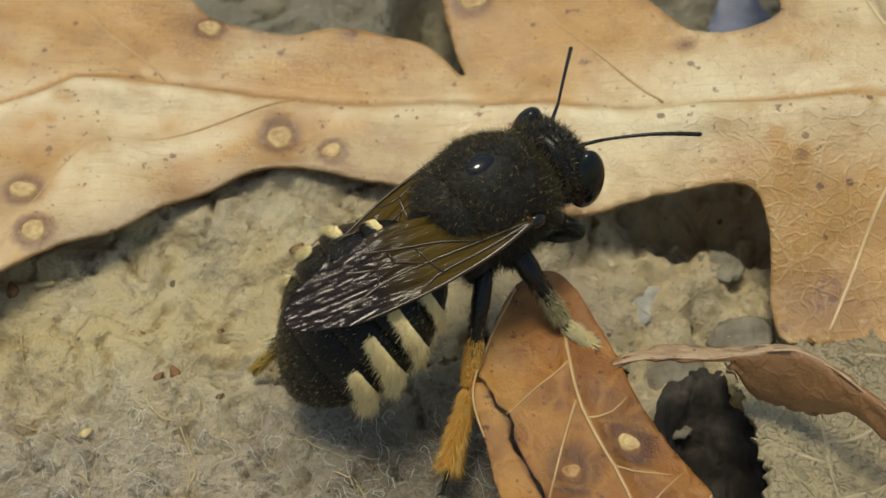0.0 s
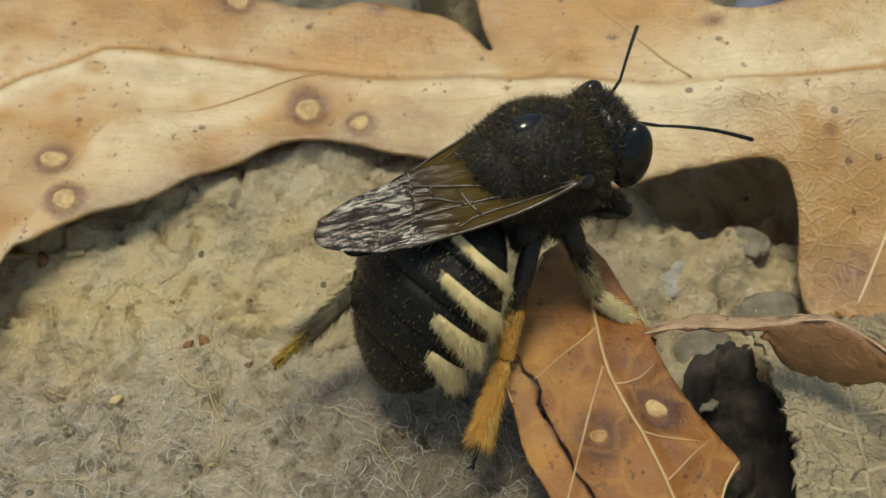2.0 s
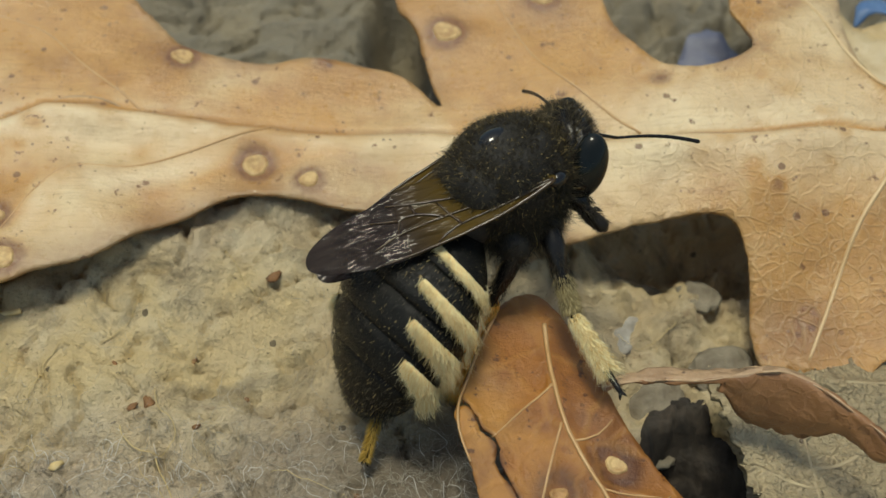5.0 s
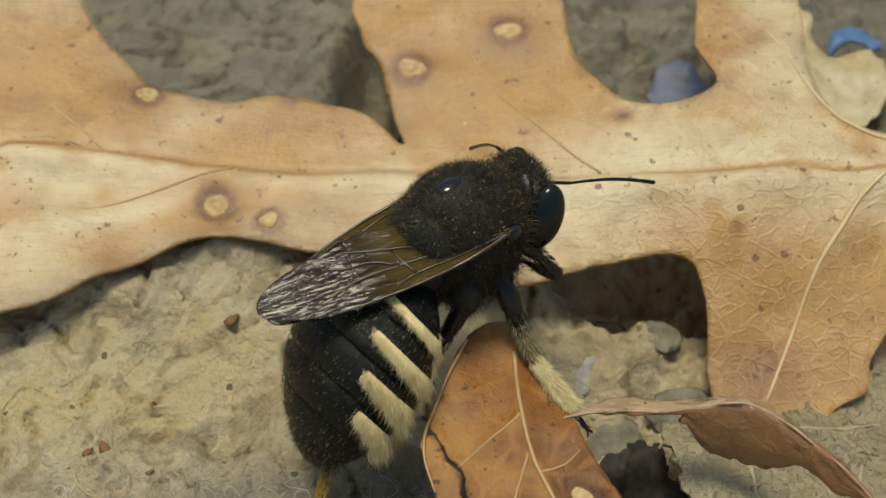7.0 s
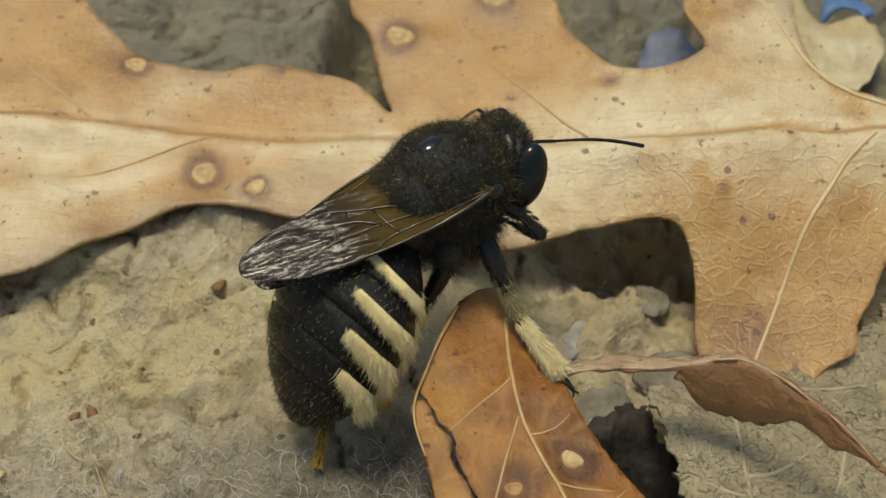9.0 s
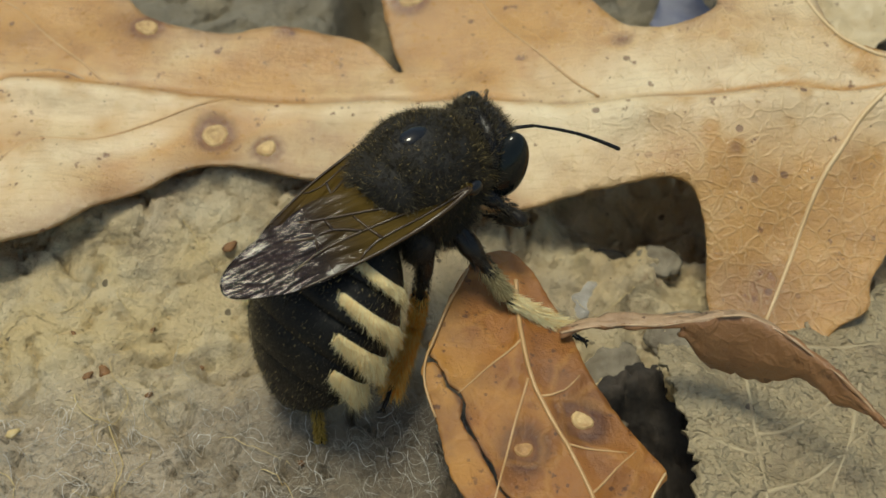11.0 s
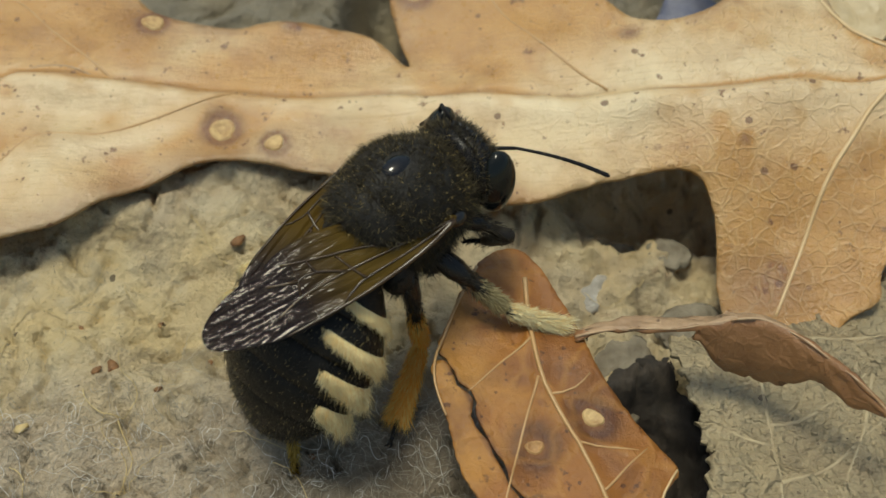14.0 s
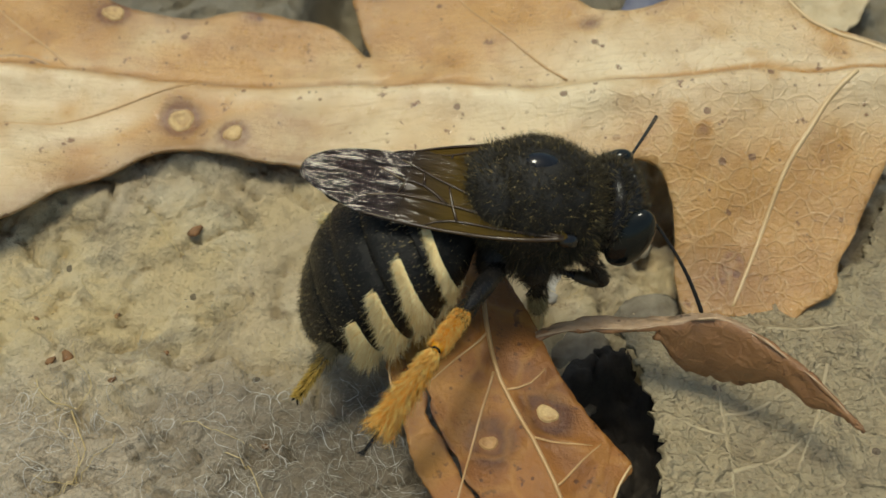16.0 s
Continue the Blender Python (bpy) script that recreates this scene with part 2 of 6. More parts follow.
def leaf_material(name, pale, tan, brown, rough=0.42, net=1.0, net_size=0.9, speck=0.66, glow=0.12, coat=0.35, net_from=None, coarse=1.0, net_tint=0.16, net_depth=0.035, crumple=0.25, blotch=0.7, fibre=0.0):
    """Dry leaf: mottled tan, brown stains, dark specks, a fine raised net of veins, waxy sheen."""
    m, k = material(name)
    v = k.coords()
    big, mid, fine = k.grain(0.10, v, 4), k.grain(0.55, v, 4, 0.6), k.grain(4.0, v, 5, 0.65)
    col = k.mix(pale, tan, k.ramp(big, (0.40, 0.0), (0.56, 1.0)))
    col = k.mix(col, brown, k.maths("MULTIPLY", k.ramp(mid, (0.48, 0.0), (0.72, 1.0)), blotch))
    mark = k.node("Attribute", None, attribute="stain").outputs["Fac"]
    st = k.maths("MAXIMUM", mark, 0.0)
    # negative marks: paler tone, with whitish sheen painted into the base colour
    pale_sheen = k.maths("MAXIMUM", k.maths("MULTIPLY", mark, -1.0), 0.0)
    col = k.mix(col, (min(1, pale[0] * 1.2), min(1, pale[1] * 1.32), min(1, pale[2] * 1.55)), k.maths("MULTIPLY", pale_sheen, k.ramp(mid, (0.3, 1.0), (0.7, 0.55))))
    col = k.mix(col, (brown[0] * 0.5, brown[1] * 0.38, brown[2] * 0.3), k.maths("MULTIPLY", st, k.ramp(fine, (0.2, 0.7), (0.7, 1.0))))
    col = k.mix(col, (brown[0] * 0.55, brown[1] * 0.5, brown[2] * 0.5), k.ramp(k.grain(1.7, v, 3, 0.7), (speck, 0.0), (speck + 0.06, 0.85)))
    dots = k.node("TexVoronoi", {"Vector": v, "Scale": 0.75})
    pick = k.ramp(dots.outputs["Color"], (0.62, 0.0), (0.66, 1.0))
    size = k.maths("MULTIPLY", k.maths("LESS_THAN", k.maths("ADD", dots.outputs["Distance"], k.maths("MULTIPLY", fine, 0.12)), 0.17), pick)
    col = k.mix(col, (brown[0] * 0.4, brown[1] * 0.32, brown[2] * 0.35), k.maths("MULTIPLY", size, 0.75))
    col = k.mix(col, (0.5, 0.5, 0.5), k.maths("MULTIPLY", k.maths("SUBTRACT", fine, 0.5), 0.5 * coarse), "OVERLAY")
    tiny = k.node("TexVoronoi", {"Vector": v, "Scale": 2.3})
    chosen = k.ramp(tiny.outputs["Color"], (0.72, 0.0), (0.75, 1.0))
    fleck = k.maths("MULTIPLY", k.maths("LESS_THAN", k.maths("ADD", tiny.outputs["Distance"], k.maths("MULTIPLY", fine, 0.2)), 0.24), chosen)
    col = k.mix(col, (brown[0] * 0.35, brown[1] * 0.28, brown[2] * 0.3), k.maths("MULTIPLY", fleck, 0.7))
    if fibre:
        thread = k.grain(1.5, k.coords(0.5, 5.0, 1.0), 4, 0.65, 0.3)
        col = k.mix(col, (brown[0] * 0.9, brown[1] * 0.8, brown[2] * 0.7), k.ramp(thread, (0.55, 0.0), (0.75, fibre)))
    w1 = k.node("TexNoise", {"Vector": v, "Scale": 0.7, "Detail": 2.0})
    wv = k.node("VectorMath", None, op="ADD")
    k.nt.links.new(v, wv.inputs[0])
    k.nt.links.new(w1.outputs["Color"], wv.inputs[1])
    cells = k.node("TexVoronoi", {"Vector": wv.outputs[0], "Scale": net_size}, feature="DISTANCE_TO_EDGE").outputs["Distance"]
    cells2 = k.node("TexVoronoi", {"Vector": wv.outputs[0], "Scale": net_size * 3.3}, feature="DISTANCE_TO_EDGE").outputs["Distance"]
    ridge = k.ramp(cells, (0.0, 1.0), (0.03, 0.8), (0.085, 0.0))
    ridge2 = k.ramp(cells2, (0.0, 1.0), (0.10, 0.0))
    if net_from is not None:
        sep = k.node("SeparateXYZ", {"Vector": v})
        grow = k.node("MapRange", {"Value": sep.outputs[0], "From Min": net_from - 5.0, "From Max": net_from + 6.0, "To Min": 0.12, "To Max": 1.0}).outputs[0]
        ridge, ridge2 = k.maths("MULTIPLY", ridge, grow), k.maths("MULTIPLY", ridge2, grow)
    col = k.mix(col, (min(1, pale[0] * 1.15), pale[1] * 1.1, pale[2] * 1.05), k.maths("MULTIPLY", ridge, net_tint * net))
    h = k.maths("ADD", k.maths("MULTIPLY", ridge, 0.7 * net), k.maths("MULTIPLY", ridge2, 0.3 * net))
    n1 = k.relief(h, net_depth, 0.9)
    n2 = k.relief(k.grain(7.0, v, 5, 0.7), 0.05 * coarse, 0.6, n1)
    if fibre:
        n2 = k.relief(thread, 0.035, 0.7, n2)
    n3 = k.relief(k.grain(1.3, v, 3, 0.5), crumple, 0.5, n2)
    k.put(Base_Color=col, Roughness=k.ramp(k.grain(2.5, v, 4), (0.3, rough - 0.08), (0.7, rough + 0.12)), Normal=n3, Coat_Weight=coat, Coat_Roughness=0.17, Coat_Normal=n3)
    k.bsdf.inputs["Specular IOR Level"].default_value = 0.5
    tr = k.node("BsdfTranslucent", {"Color": col})
    ms = k.node("MixShader", {"Fac": glow, 1: k.bsdf.outputs[0], 2: tr.outputs[0]})
    k.nt.links.new(ms.outputs[0], k.nt.nodes["Material Output"].inputs[0])
    return m


def plain_material(name, c1, c2, rough, scale=2.0, bump=0.02, metallic=0.0, bump_scale=8.0):
    m, k = material(name)
    v = k.coords()
    col = k.mix(c1, c2, k.ramp(k.grain(scale, v, 4, 0.6), (0.35, 0.0), (0.68, 1.0)))
    k.put(Base_Color=col, Roughness=rough, Metallic=metallic)
    if bump:
        k.put(Normal=k.relief(k.grain(bump_scale, v, 4, 0.6), bump, 0.7))
    return m


mat_big_leaf = leaf_material("dry_tan_leaf", (0.70, 0.53, 0.295), (0.53, 0.28, 0.075), (0.29, 0.12, 0.03), net=1.0, net_size=1.55, net_from=4.0, rough=0.32, coat=0.75, net_tint=0.17, net_depth=0.032, crumple=0.15, speck=0.64, blotch=0.40, fibre=0.35, coarse=1.5)
mat_front_leaf = leaf_material("dry_orange_leaf", (0.50, 0.25, 0.055), (0.33, 0.125, 0.02), (0.15, 0.05, 0.012), coat=0.2, speck=0.61, coarse=1.6, net=0.7, net_size=0.5, rough=0.45, net_tint=0.35, crumple=0.2)
mat_curl_leaf = leaf_material("dry_red_brown_leaf", (0.40, 0.215, 0.095), (0.31, 0.15, 0.058), (0.18, 0.075, 0.03), net=0.5, net_size=1.4, rough=0.42, crumple=0.22, net_depth=0.03)
mat_grey_leaf = leaf_material("weathered_grey_leaf", (0.49, 0.40, 0.24), (0.39, 0.31, 0.18), (0.23, 0.17, 0.10), net=1.0, net_size=0.62, rough=0.62, glow=0.05, coarse=7.0, net_tint=0.3, net_depth=0.16, crumple=2.4, fibre=0.45)
mat_pale_leaf = leaf_material("bleached_leaf", (0.62, 0.53, 0.36), (0.55, 0.42, 0.22), (0.4, 0.27, 0.12), net=0.5)
mat_vein = plain_material("dry_vein", (0.54, 0.34, 0.16), (0.42, 0.24, 0.09), 0.42, 0.7)
mat_vein_pale = plain_material("pale_vein", (0.66, 0.49, 0.27), (0.54, 0.36, 0.17), 0.4, 0.7)
mat_grey_vein = plain_material("weathered_vein", (0.43, 0.35, 0.21), (0.31, 0.24, 0.14), 0.6, 0.7, 0.05)
mat_vein_dark = plain_material("brown_vein", (0.32, 0.19, 0.09), (0.48, 0.33, 0.17), 0.5, 0.5)
mat_gall = plain_material("pale_blister", (0.60, 0.42, 0.19), (0.34, 0.19, 0.07), 0.5, 3.0, 0.06)
mat_gall_tan = plain_material("tan_blister", (0.47, 0.27, 0.10), (0.26, 0.12, 0.04), 0.5, 3.0, 0.06)
mat_edge = plain_material("leaf_rim", (0.50, 0.35, 0.21), (0.33, 0.19, 0.09), 0.5)
mat_curl_top = leaf_material("faded_pink_leaf", (0.53, 0.39, 0.255), (0.44, 0.29, 0.165), (0.30, 0.18, 0.10), net=0.7, rough=0.5, crumple=0.6)


# ---- ground: one sheet of lumpy stone-like crust with lint, reaching far out ----
def ground_height(x, y):
    lump = wave(x, y, 9.0, 3, 3) * 0.45
    cell = np.abs(wave(x + 3, y, 6.0, 11, 3))
    crack = -1.1 * np.exp(-(cell / 0.09) ** 2)
    right = 0.5 + 0.5 * np.tanh((x - 3.0 - 0.12 * y) / 2.2)
    near = np.exp(-((x / 60) ** 2 + (y / 60) ** 2))
    fuzz = wave(x, y, 1.1, 5, 2) * 0.09 + wave(x, y, 0.5, 9, 2) * 0.05
    pit = lambda px, py, rx, ry, d: d * np.exp(-(((x - px) / rx) ** 2 + ((y - py) / ry) ** 2) ** 2)
    rough = wave(x, y, 2.6, 61, 3) * 0.45 * (right * near)
    hollow = -rough + pit(8.0, 1.0, 3.2, 1.7, 1.9) + pit(7.2, -12.8, 1.7, 4.6, 3.4) + pit(-3.9, 13.0, 1.5, 4.2, 4.5)
    rise = 1.3 * np.exp(-((x + 11) / 9.0) ** 2 - ((y - 0.3) / 3.2) ** 2)
    knob = wave(x, y, 3.4, 15, 2) * 0.09
    return rise + (lump * 0.8 + crack * 0.6 + knob + fuzz) * near - 2.0 * right * near - hollow


def graded(lo, hi, step, far):
    core = list(np.arange(lo, hi + step / 2, step))
    left, right, s = [], [], step
    a, b = core[0], core[-1]
    while b < far:
        s *= 1.35
        a, b = a - s, b + s
        left.append(a), right.append(b)
    return np.array(left[::-1] + core + right)


def build_ground():
    xs, ys = graded(-28, 24, 0.2, 2500), graded(-20, 22, 0.2, 2500)
    gx, gy = np.meshgrid(xs, ys)
    x, y = gx.ravel(), gy.ravel()
    z = ground_height(x, y)
    nx, ny = len(xs), len(ys)
    faces = [(j * nx + i, j * nx + i + 1, (j + 1) * nx + i + 1, (j + 1) * nx + i) for j in range(ny - 1) for i in range(nx - 1)]
    m, k = material("lumpy_crust")
    v = k.coords()
    zone = k.ramp(k.grain(0.09, v, 3, 0.6, 0.6), (0.42, 0.0), (0.6, 1.0))
    col = k.mix((0.65, 0.505, 0.265), (0.52, 0.415, 0.27), zone)
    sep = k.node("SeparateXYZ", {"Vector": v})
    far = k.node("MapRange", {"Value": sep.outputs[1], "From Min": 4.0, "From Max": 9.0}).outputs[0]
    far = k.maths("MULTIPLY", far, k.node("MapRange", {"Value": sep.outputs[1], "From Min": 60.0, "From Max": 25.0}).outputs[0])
    col = k.mix(col, (0.66, 0.56, 0.37), k.ramp(k.grain(0.28, v, 4, 0.65), (0.48, 0.0), (0.66, 0.85)))
    col = k.mix(col, (0.16, 0.12, 0.07), k.ramp(k.grain(0.34, v, 6, 0.72, 0.6), (0.53, 0.0), (0.70, 0.75)))
    col = k.mix(col, (0.10, 0.075, 0.05), k.ramp(k.grain(2.6, v, 4, 0.7), (0.66, 0.0), (0.74, 0.8)))
    col = k.mix(col, (0.24, 0.13, 0.07), k.ramp(k.grain(0.55, v, 5, 0.7, 0.4), (0.62, 0.0), (0.74, 0.7)))
    col = k.mix(col, (0.055, 0.04, 0.028), k.ramp(k.grain(4.2, v, 3, 0.7), (0.67, 0.0), (0.72, 0.85)))
    col = k.mix(col, (0.5, 0.5, 0.5), k.maths("SUBTRACT", k.grain(6.0, v, 5, 0.7), 0.25), "OVERLAY")
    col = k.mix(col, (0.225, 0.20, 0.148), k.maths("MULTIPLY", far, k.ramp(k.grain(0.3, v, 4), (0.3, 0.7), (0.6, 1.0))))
    felt = k.node("MapRange", {"Value": k.maths("ADD", sep.outputs[1], k.maths("MULTIPLY", k.grain(0.25, v, 4), 5.0)), "From Min": -4.6, "From Max": -7.6}).outputs[0]
    felt = k.maths("MULTIPLY", felt, k.node("MapRange", {"Value": sep.outputs[1], "From Min": -60.0, "From Max": -25.0}).outputs[0])
    wool = k.mix((0.41, 0.325, 0.225), (0.61, 0.505, 0.37), k.ramp(k.grain(1.6, v, 5, 0.7, 1.2), (0.35, 0.0), (0.65, 1.0)))
    wool = k.mix(wool, (0.075, 0.06, 0.042), k.ramp(k.grain(1.1, v, 5, 0.75, 0.8), (0.52, 0.0), (0.64, 0.95)))
    # shade around and below the bee, painted into the felt's colour
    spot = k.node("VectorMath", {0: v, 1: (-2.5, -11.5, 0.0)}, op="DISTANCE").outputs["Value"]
    bee_shade = k.node("MapRange", {"Value": k.maths("ADD", spot, k.maths("MULTIPLY", k.grain(0.5, v, 5, 0.7), 4.0)), "From Min": 9.5, "From Max": 4.5}).outputs[0]
    wool = k.mix(wool, (0.11, 0.088, 0.068), k.maths("MULTIPLY", bee_shade, 0.85))
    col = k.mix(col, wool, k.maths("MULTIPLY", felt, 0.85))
    dots = k.node("TexVoronoi", {"Vector": v, "Scale": 0.8})
    pick = k.ramp(dots.outputs["Color"], (0.60, 0.0), (0.64, 1.0))
    small = k.maths("LESS_THAN", k.maths("ADD", dots.outputs["Distance"], k.maths("MULTIPLY", k.grain(4.0, v, 4), 0.16)), 0.19)
    col = k.mix(col, (0.07, 0.05, 0.03), k.maths("MULTIPLY", k.maths("MULTIPLY", small, pick), 0.8))
    n1 = k.relief(k.grain(5.0, v, 6, 0.7), 0.2, 0.8)
    n2 = k.relief(k.grain(0.9, v, 6, 0.68), 0.7, 0.85, n1)
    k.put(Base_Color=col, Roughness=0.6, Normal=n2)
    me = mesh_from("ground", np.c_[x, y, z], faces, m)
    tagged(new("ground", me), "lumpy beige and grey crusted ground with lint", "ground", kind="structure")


build_ground()


# ---- the large lobed leaf ----
LOBES_HEIGHT = heights([(-9.5, 1.8, 1.8), (-7.3, 1.0, 1.9), (-12.4, 5.6, 2.8), (6.8, 5.2, 3.6), (10.9, 0.5, 3.0), (12.1, -3.6, -0.2), (10.0, -4.3, -0.8), (-2.1, 5.7, 2.0), (-16.6, -4.3, 2.4), (-16.0, -7.1, 1.9), (11.5, 0.8, 3.4), (-21, -7, 2.0), (-22, 4, 2.8), (-10, 14, 3.6), (2, 14, 4.2), (10, 13, 4.6), (17, 3, 4.0), (16, -4, 0.8), (0, 2, 2.4)])
LOBED_LOWER = [(-27, -9.5), (-22, -10.5), (-20.4, -5.8), (-19.3, -4.8), (-17.5, -3.6), (-15.5, -2.7), (-13.8, -1.5), (-12.8, -0.9), (-10.8, 0.3), (-9.5, 0.7), (-7.7, 0.6), (-5.9, 0.2), (-3.7, -0.2), (-1.0, -1.0), (2.1, -1.3), (4.4, -0.7), (5.9, -0.3), (7.5, -0.1), (8.9, -0.3), (9.5, -0.9), (9.8, -2.0), (9.8, -3.4), (9.8, -4.3), (10.1, -5.6), (11.0, -5.7), (12.6, -6.1), (13.4, -6.5), (14.5, -5.7), (15.5, -5.3), (15.7, -4.3), (16.4, -3.3), (17.1, -2.0), (17.9, -0.7), (18.8, 0.8), (20.5, 2.2), (24, 2.6)]
LOBED_UPPER = [(24, 3.5), (20.5, 3.6), (17.6, 4.6), (15.7, 5.5), (15.0, 8.0), (15.1, 10.0), (15.2, 13.5), (13.5, 16.5), (11.4, 14.5), (10.5, 10.4), (10.7, 9.0), (11.0, 7.5), (9.8, 6.6), (8.2, 6.5), (6.6, 7.3), (5.5, 9.2), (5.0, 11.0), (4.6, 13.5), (2, 17.5), (-2.5, 17.5), (-4.6, 13.8), (-4.2, 11.8), (-4.0, 10.9), (-3.3, 9.9), (-2.9, 8.4), (-2.5, 6.8), (-2.1, 5.7), (-2.3, 5.7), (-3.2, 6.8), (-4.2, 7.5), (-5.5, 7.8), (-7.0, 8.0), (-8.2, 8.0), (-9.8, 7.6), (-11.8, 7.9), (-13.4, 8.6), (-14.5, 9.9), (-16.0, 11.5), (-17.5, 14), (-21, 16), (-26, 11), (-28.5, 2)]
MIDRIB = [(-27, 0.3), (-18.4, 4.9), (-14.6, 4.7), (-10.6, 4.3), (-6.2, 4.1), (-2.4, 4.2), (4.7, 3.3), (9.0, 3.1), (11.7, 3.1), (17.0, 2.9), (23.5, 3.1)]
LOBE_VEINS = [[(-9.2, 4.0), (-11.2, 3.1), (-14.4, 1.8), (-17.5, 1.0), (-20, -5)], [(-14.4, 4.6), (-17.4, 7.2), (-19.2, 8.9), (-22, 10)], [(5.9, 3.4), (4.8, 4.4), (2.8, 6.6), (1.6, 8.3), (0.4, 11.2), (-0.5, 14.5)], [(17.0, 2.5), (15.9, 1.6), (15.2, 0.7), (14.0, -0.9), (12.8, -3.4), (11.8, -5.4)], [(19.5, 3.1), (17.9, 4.2), (16.4, 4.9), (15.3, 6.1), (13.5, 10.5)]]
SPOTS_BIG = [(-9.7, 2.3, 0.55), (-7.5, 1.5, 0.42), (-13.2, 7.8, 0.5), (-1.9, 9.6, 0.6), (2.4, 11.3, 0.6), (-19.3, -1.1, 0.5), (-18.4, -3.1, 0.5), (11.9, -3.8, 0.3)]


def lobed_height(x, y):
    rib = to_lines(x, y, [MIDRIB])
    side = to_lines(x, y, LOBE_VEINS)
    edge = wave(x, y, 6.0, 21, 2) * 0.12
    line_y = np.interp(x, [p[0] for p in MIDRIB], [p[1] for p in MIDRIB])
    ridge = 0.34 * np.exp(-((y - line_y + 0.7) / 0.7) ** 2)
    return LOBES_HEIGHT(x, y) + ridge + 0.05 * np.exp(-(rib / 0.9) ** 2) - 0.20 * np.exp(-(rib / 0.22) ** 2) + 0.07 * np.exp(-(side / 0.5) ** 2) + edge


def lobed_stain_sheen(x, y):
    s = np.zeros_like(x)
    for a, b, r in SPOTS_BIG:
        d = np.hypot(x - a, y - b)
        s = np.maximum(s, np.exp(-((d - r * 1.15) / (r * 0.6)) ** 2))
        s = np.maximum(s, 0.4 * np.exp(-(d / (r * 3.2)) ** 2))
    for a, b, r, q in ((-13.6, 8.1, 1.6, 0.5), (2.5, 10.8, 1.6, 0.65), (-7.2, 7.8, 0.6, 1.0), (7.0, 6.1, 0.45, 1.0), (11.6, -4.4, 1.9, 0.75), (11.0, 0.6, 0.25, 1.0), (-15, -6, 2.2, 0.3), (1.2, 4.9, 0.5, 0.4), (-5.2, 2.0, 2.5, 0.35), (10.4, -5.0, 0.8, 0.6)):
        s = np.maximum(s, q * np.exp(-((x - a) ** 2 + ((y - b) * 1.3) ** 2) / r ** 2))
    # pale band by the midrib and branch, plus glossy highlights painted as lighter colour
    pale_sheen = 0.9 * np.exp(-(to_lines(x, y, [MIDRIB]) / 2.4) ** 2) / (1 + np.exp(-(x - 5.0) / 1.8)) + 0.5 * np.exp(-((x + 17.5) / 5.5) ** 2 - ((y - 3.0 - 0.12 * (x + 17)) / 1.5) ** 2)
    pale_sheen = np.maximum(pale_sheen, 0.6 * np.exp(-((x - 8) / 4) ** 2 - ((y - 4.5) / 1.8) ** 2))
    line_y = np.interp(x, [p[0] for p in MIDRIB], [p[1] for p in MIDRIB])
    pale_sheen = np.maximum(pale_sheen, (0.85 + 0.15 * np.clip(wave(x, y, 2.0, 97, 2), -1, 1)) * np.exp(-((y - line_y + 0.75) / 0.62) ** 2))
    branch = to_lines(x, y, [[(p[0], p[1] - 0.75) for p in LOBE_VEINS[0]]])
    pale_sheen = np.maximum(pale_sheen, 0.9 * np.exp(-(branch / 0.6) ** 2))
    pale_sheen = np.maximum(pale_sheen, 0.7 / (1 + np.exp((x + 11.0) / 1.2)) * np.exp(-((y - 3.6) / 1.5) ** 2))
    rim = 0.5 * np.exp(-(to_lines(x, y, [LOBED_LOWER[4:15]]) / 0.9) ** 2)
    s = np.maximum(s, rim)
    rib = to_lines(x, y, [MIDRIB])
    s = np.maximum(s, 0.55 * np.exp(-(rib / 0.13) ** 2))
    s = np.maximum(s, (0.10 + 0.12 * np.clip(wave(x, y, 4.0, 95, 2), -0.8, 1)) / (1 + np.exp(-(x - 9.5) / 1.0)) / (1 + np.exp((y + 1.0) / 0.8)))
    s = np.maximum(s, 0.24 * np.exp(-((x + 5.5) / 4.5) ** 2 - ((y - 7.2) / 1.5) ** 2))
    top = to_lines(x, y, [LOBED_UPPER[2:]])
    s = np.maximum(s, 0.42 * np.exp(-(top / 0.7) ** 2) * (0.5 + 0.5 * np.clip(wave(x, y, 3.0, 91, 2) * 2, -1, 1)))
    s = np.maximum(s, 0.14 * np.clip(wave(x, y, 3.2, 93, 3) - 0.35, 0, 1) * 1.6)
    return np.clip(s - pale_sheen * np.clip(1 - s / 0.5, 0, 1), -1, 1)


lobed = thing("lobed_leaf", "large dry tan lobed leaf with galls and brown stains", "leaf")
part("blade", leaf_blade("blade", LOBED_LOWER + LOBED_UPPER, lobed_height, mat_big_leaf, 0.25, 0.16, 0.015, 2, lobed_stain_sheen), lobed)
vein("midrib", MIDRIB, lobed_height, 0.07, 0.09, mat_vein_dark, lobed, -0.04)
for line in LOBE_VEINS:
    right = line[0][0] > 10
    vein("vein", line, lobed_height, 0.12 if right else 0.07, 0.06 if right else 0.02, mat_vein_pale if right else mat_vein, lobed, -0.01)
for a, b, r in SPOTS_BIG[:7]:
    gall(a, b, r, lobed_height, mat_gall, lobed)


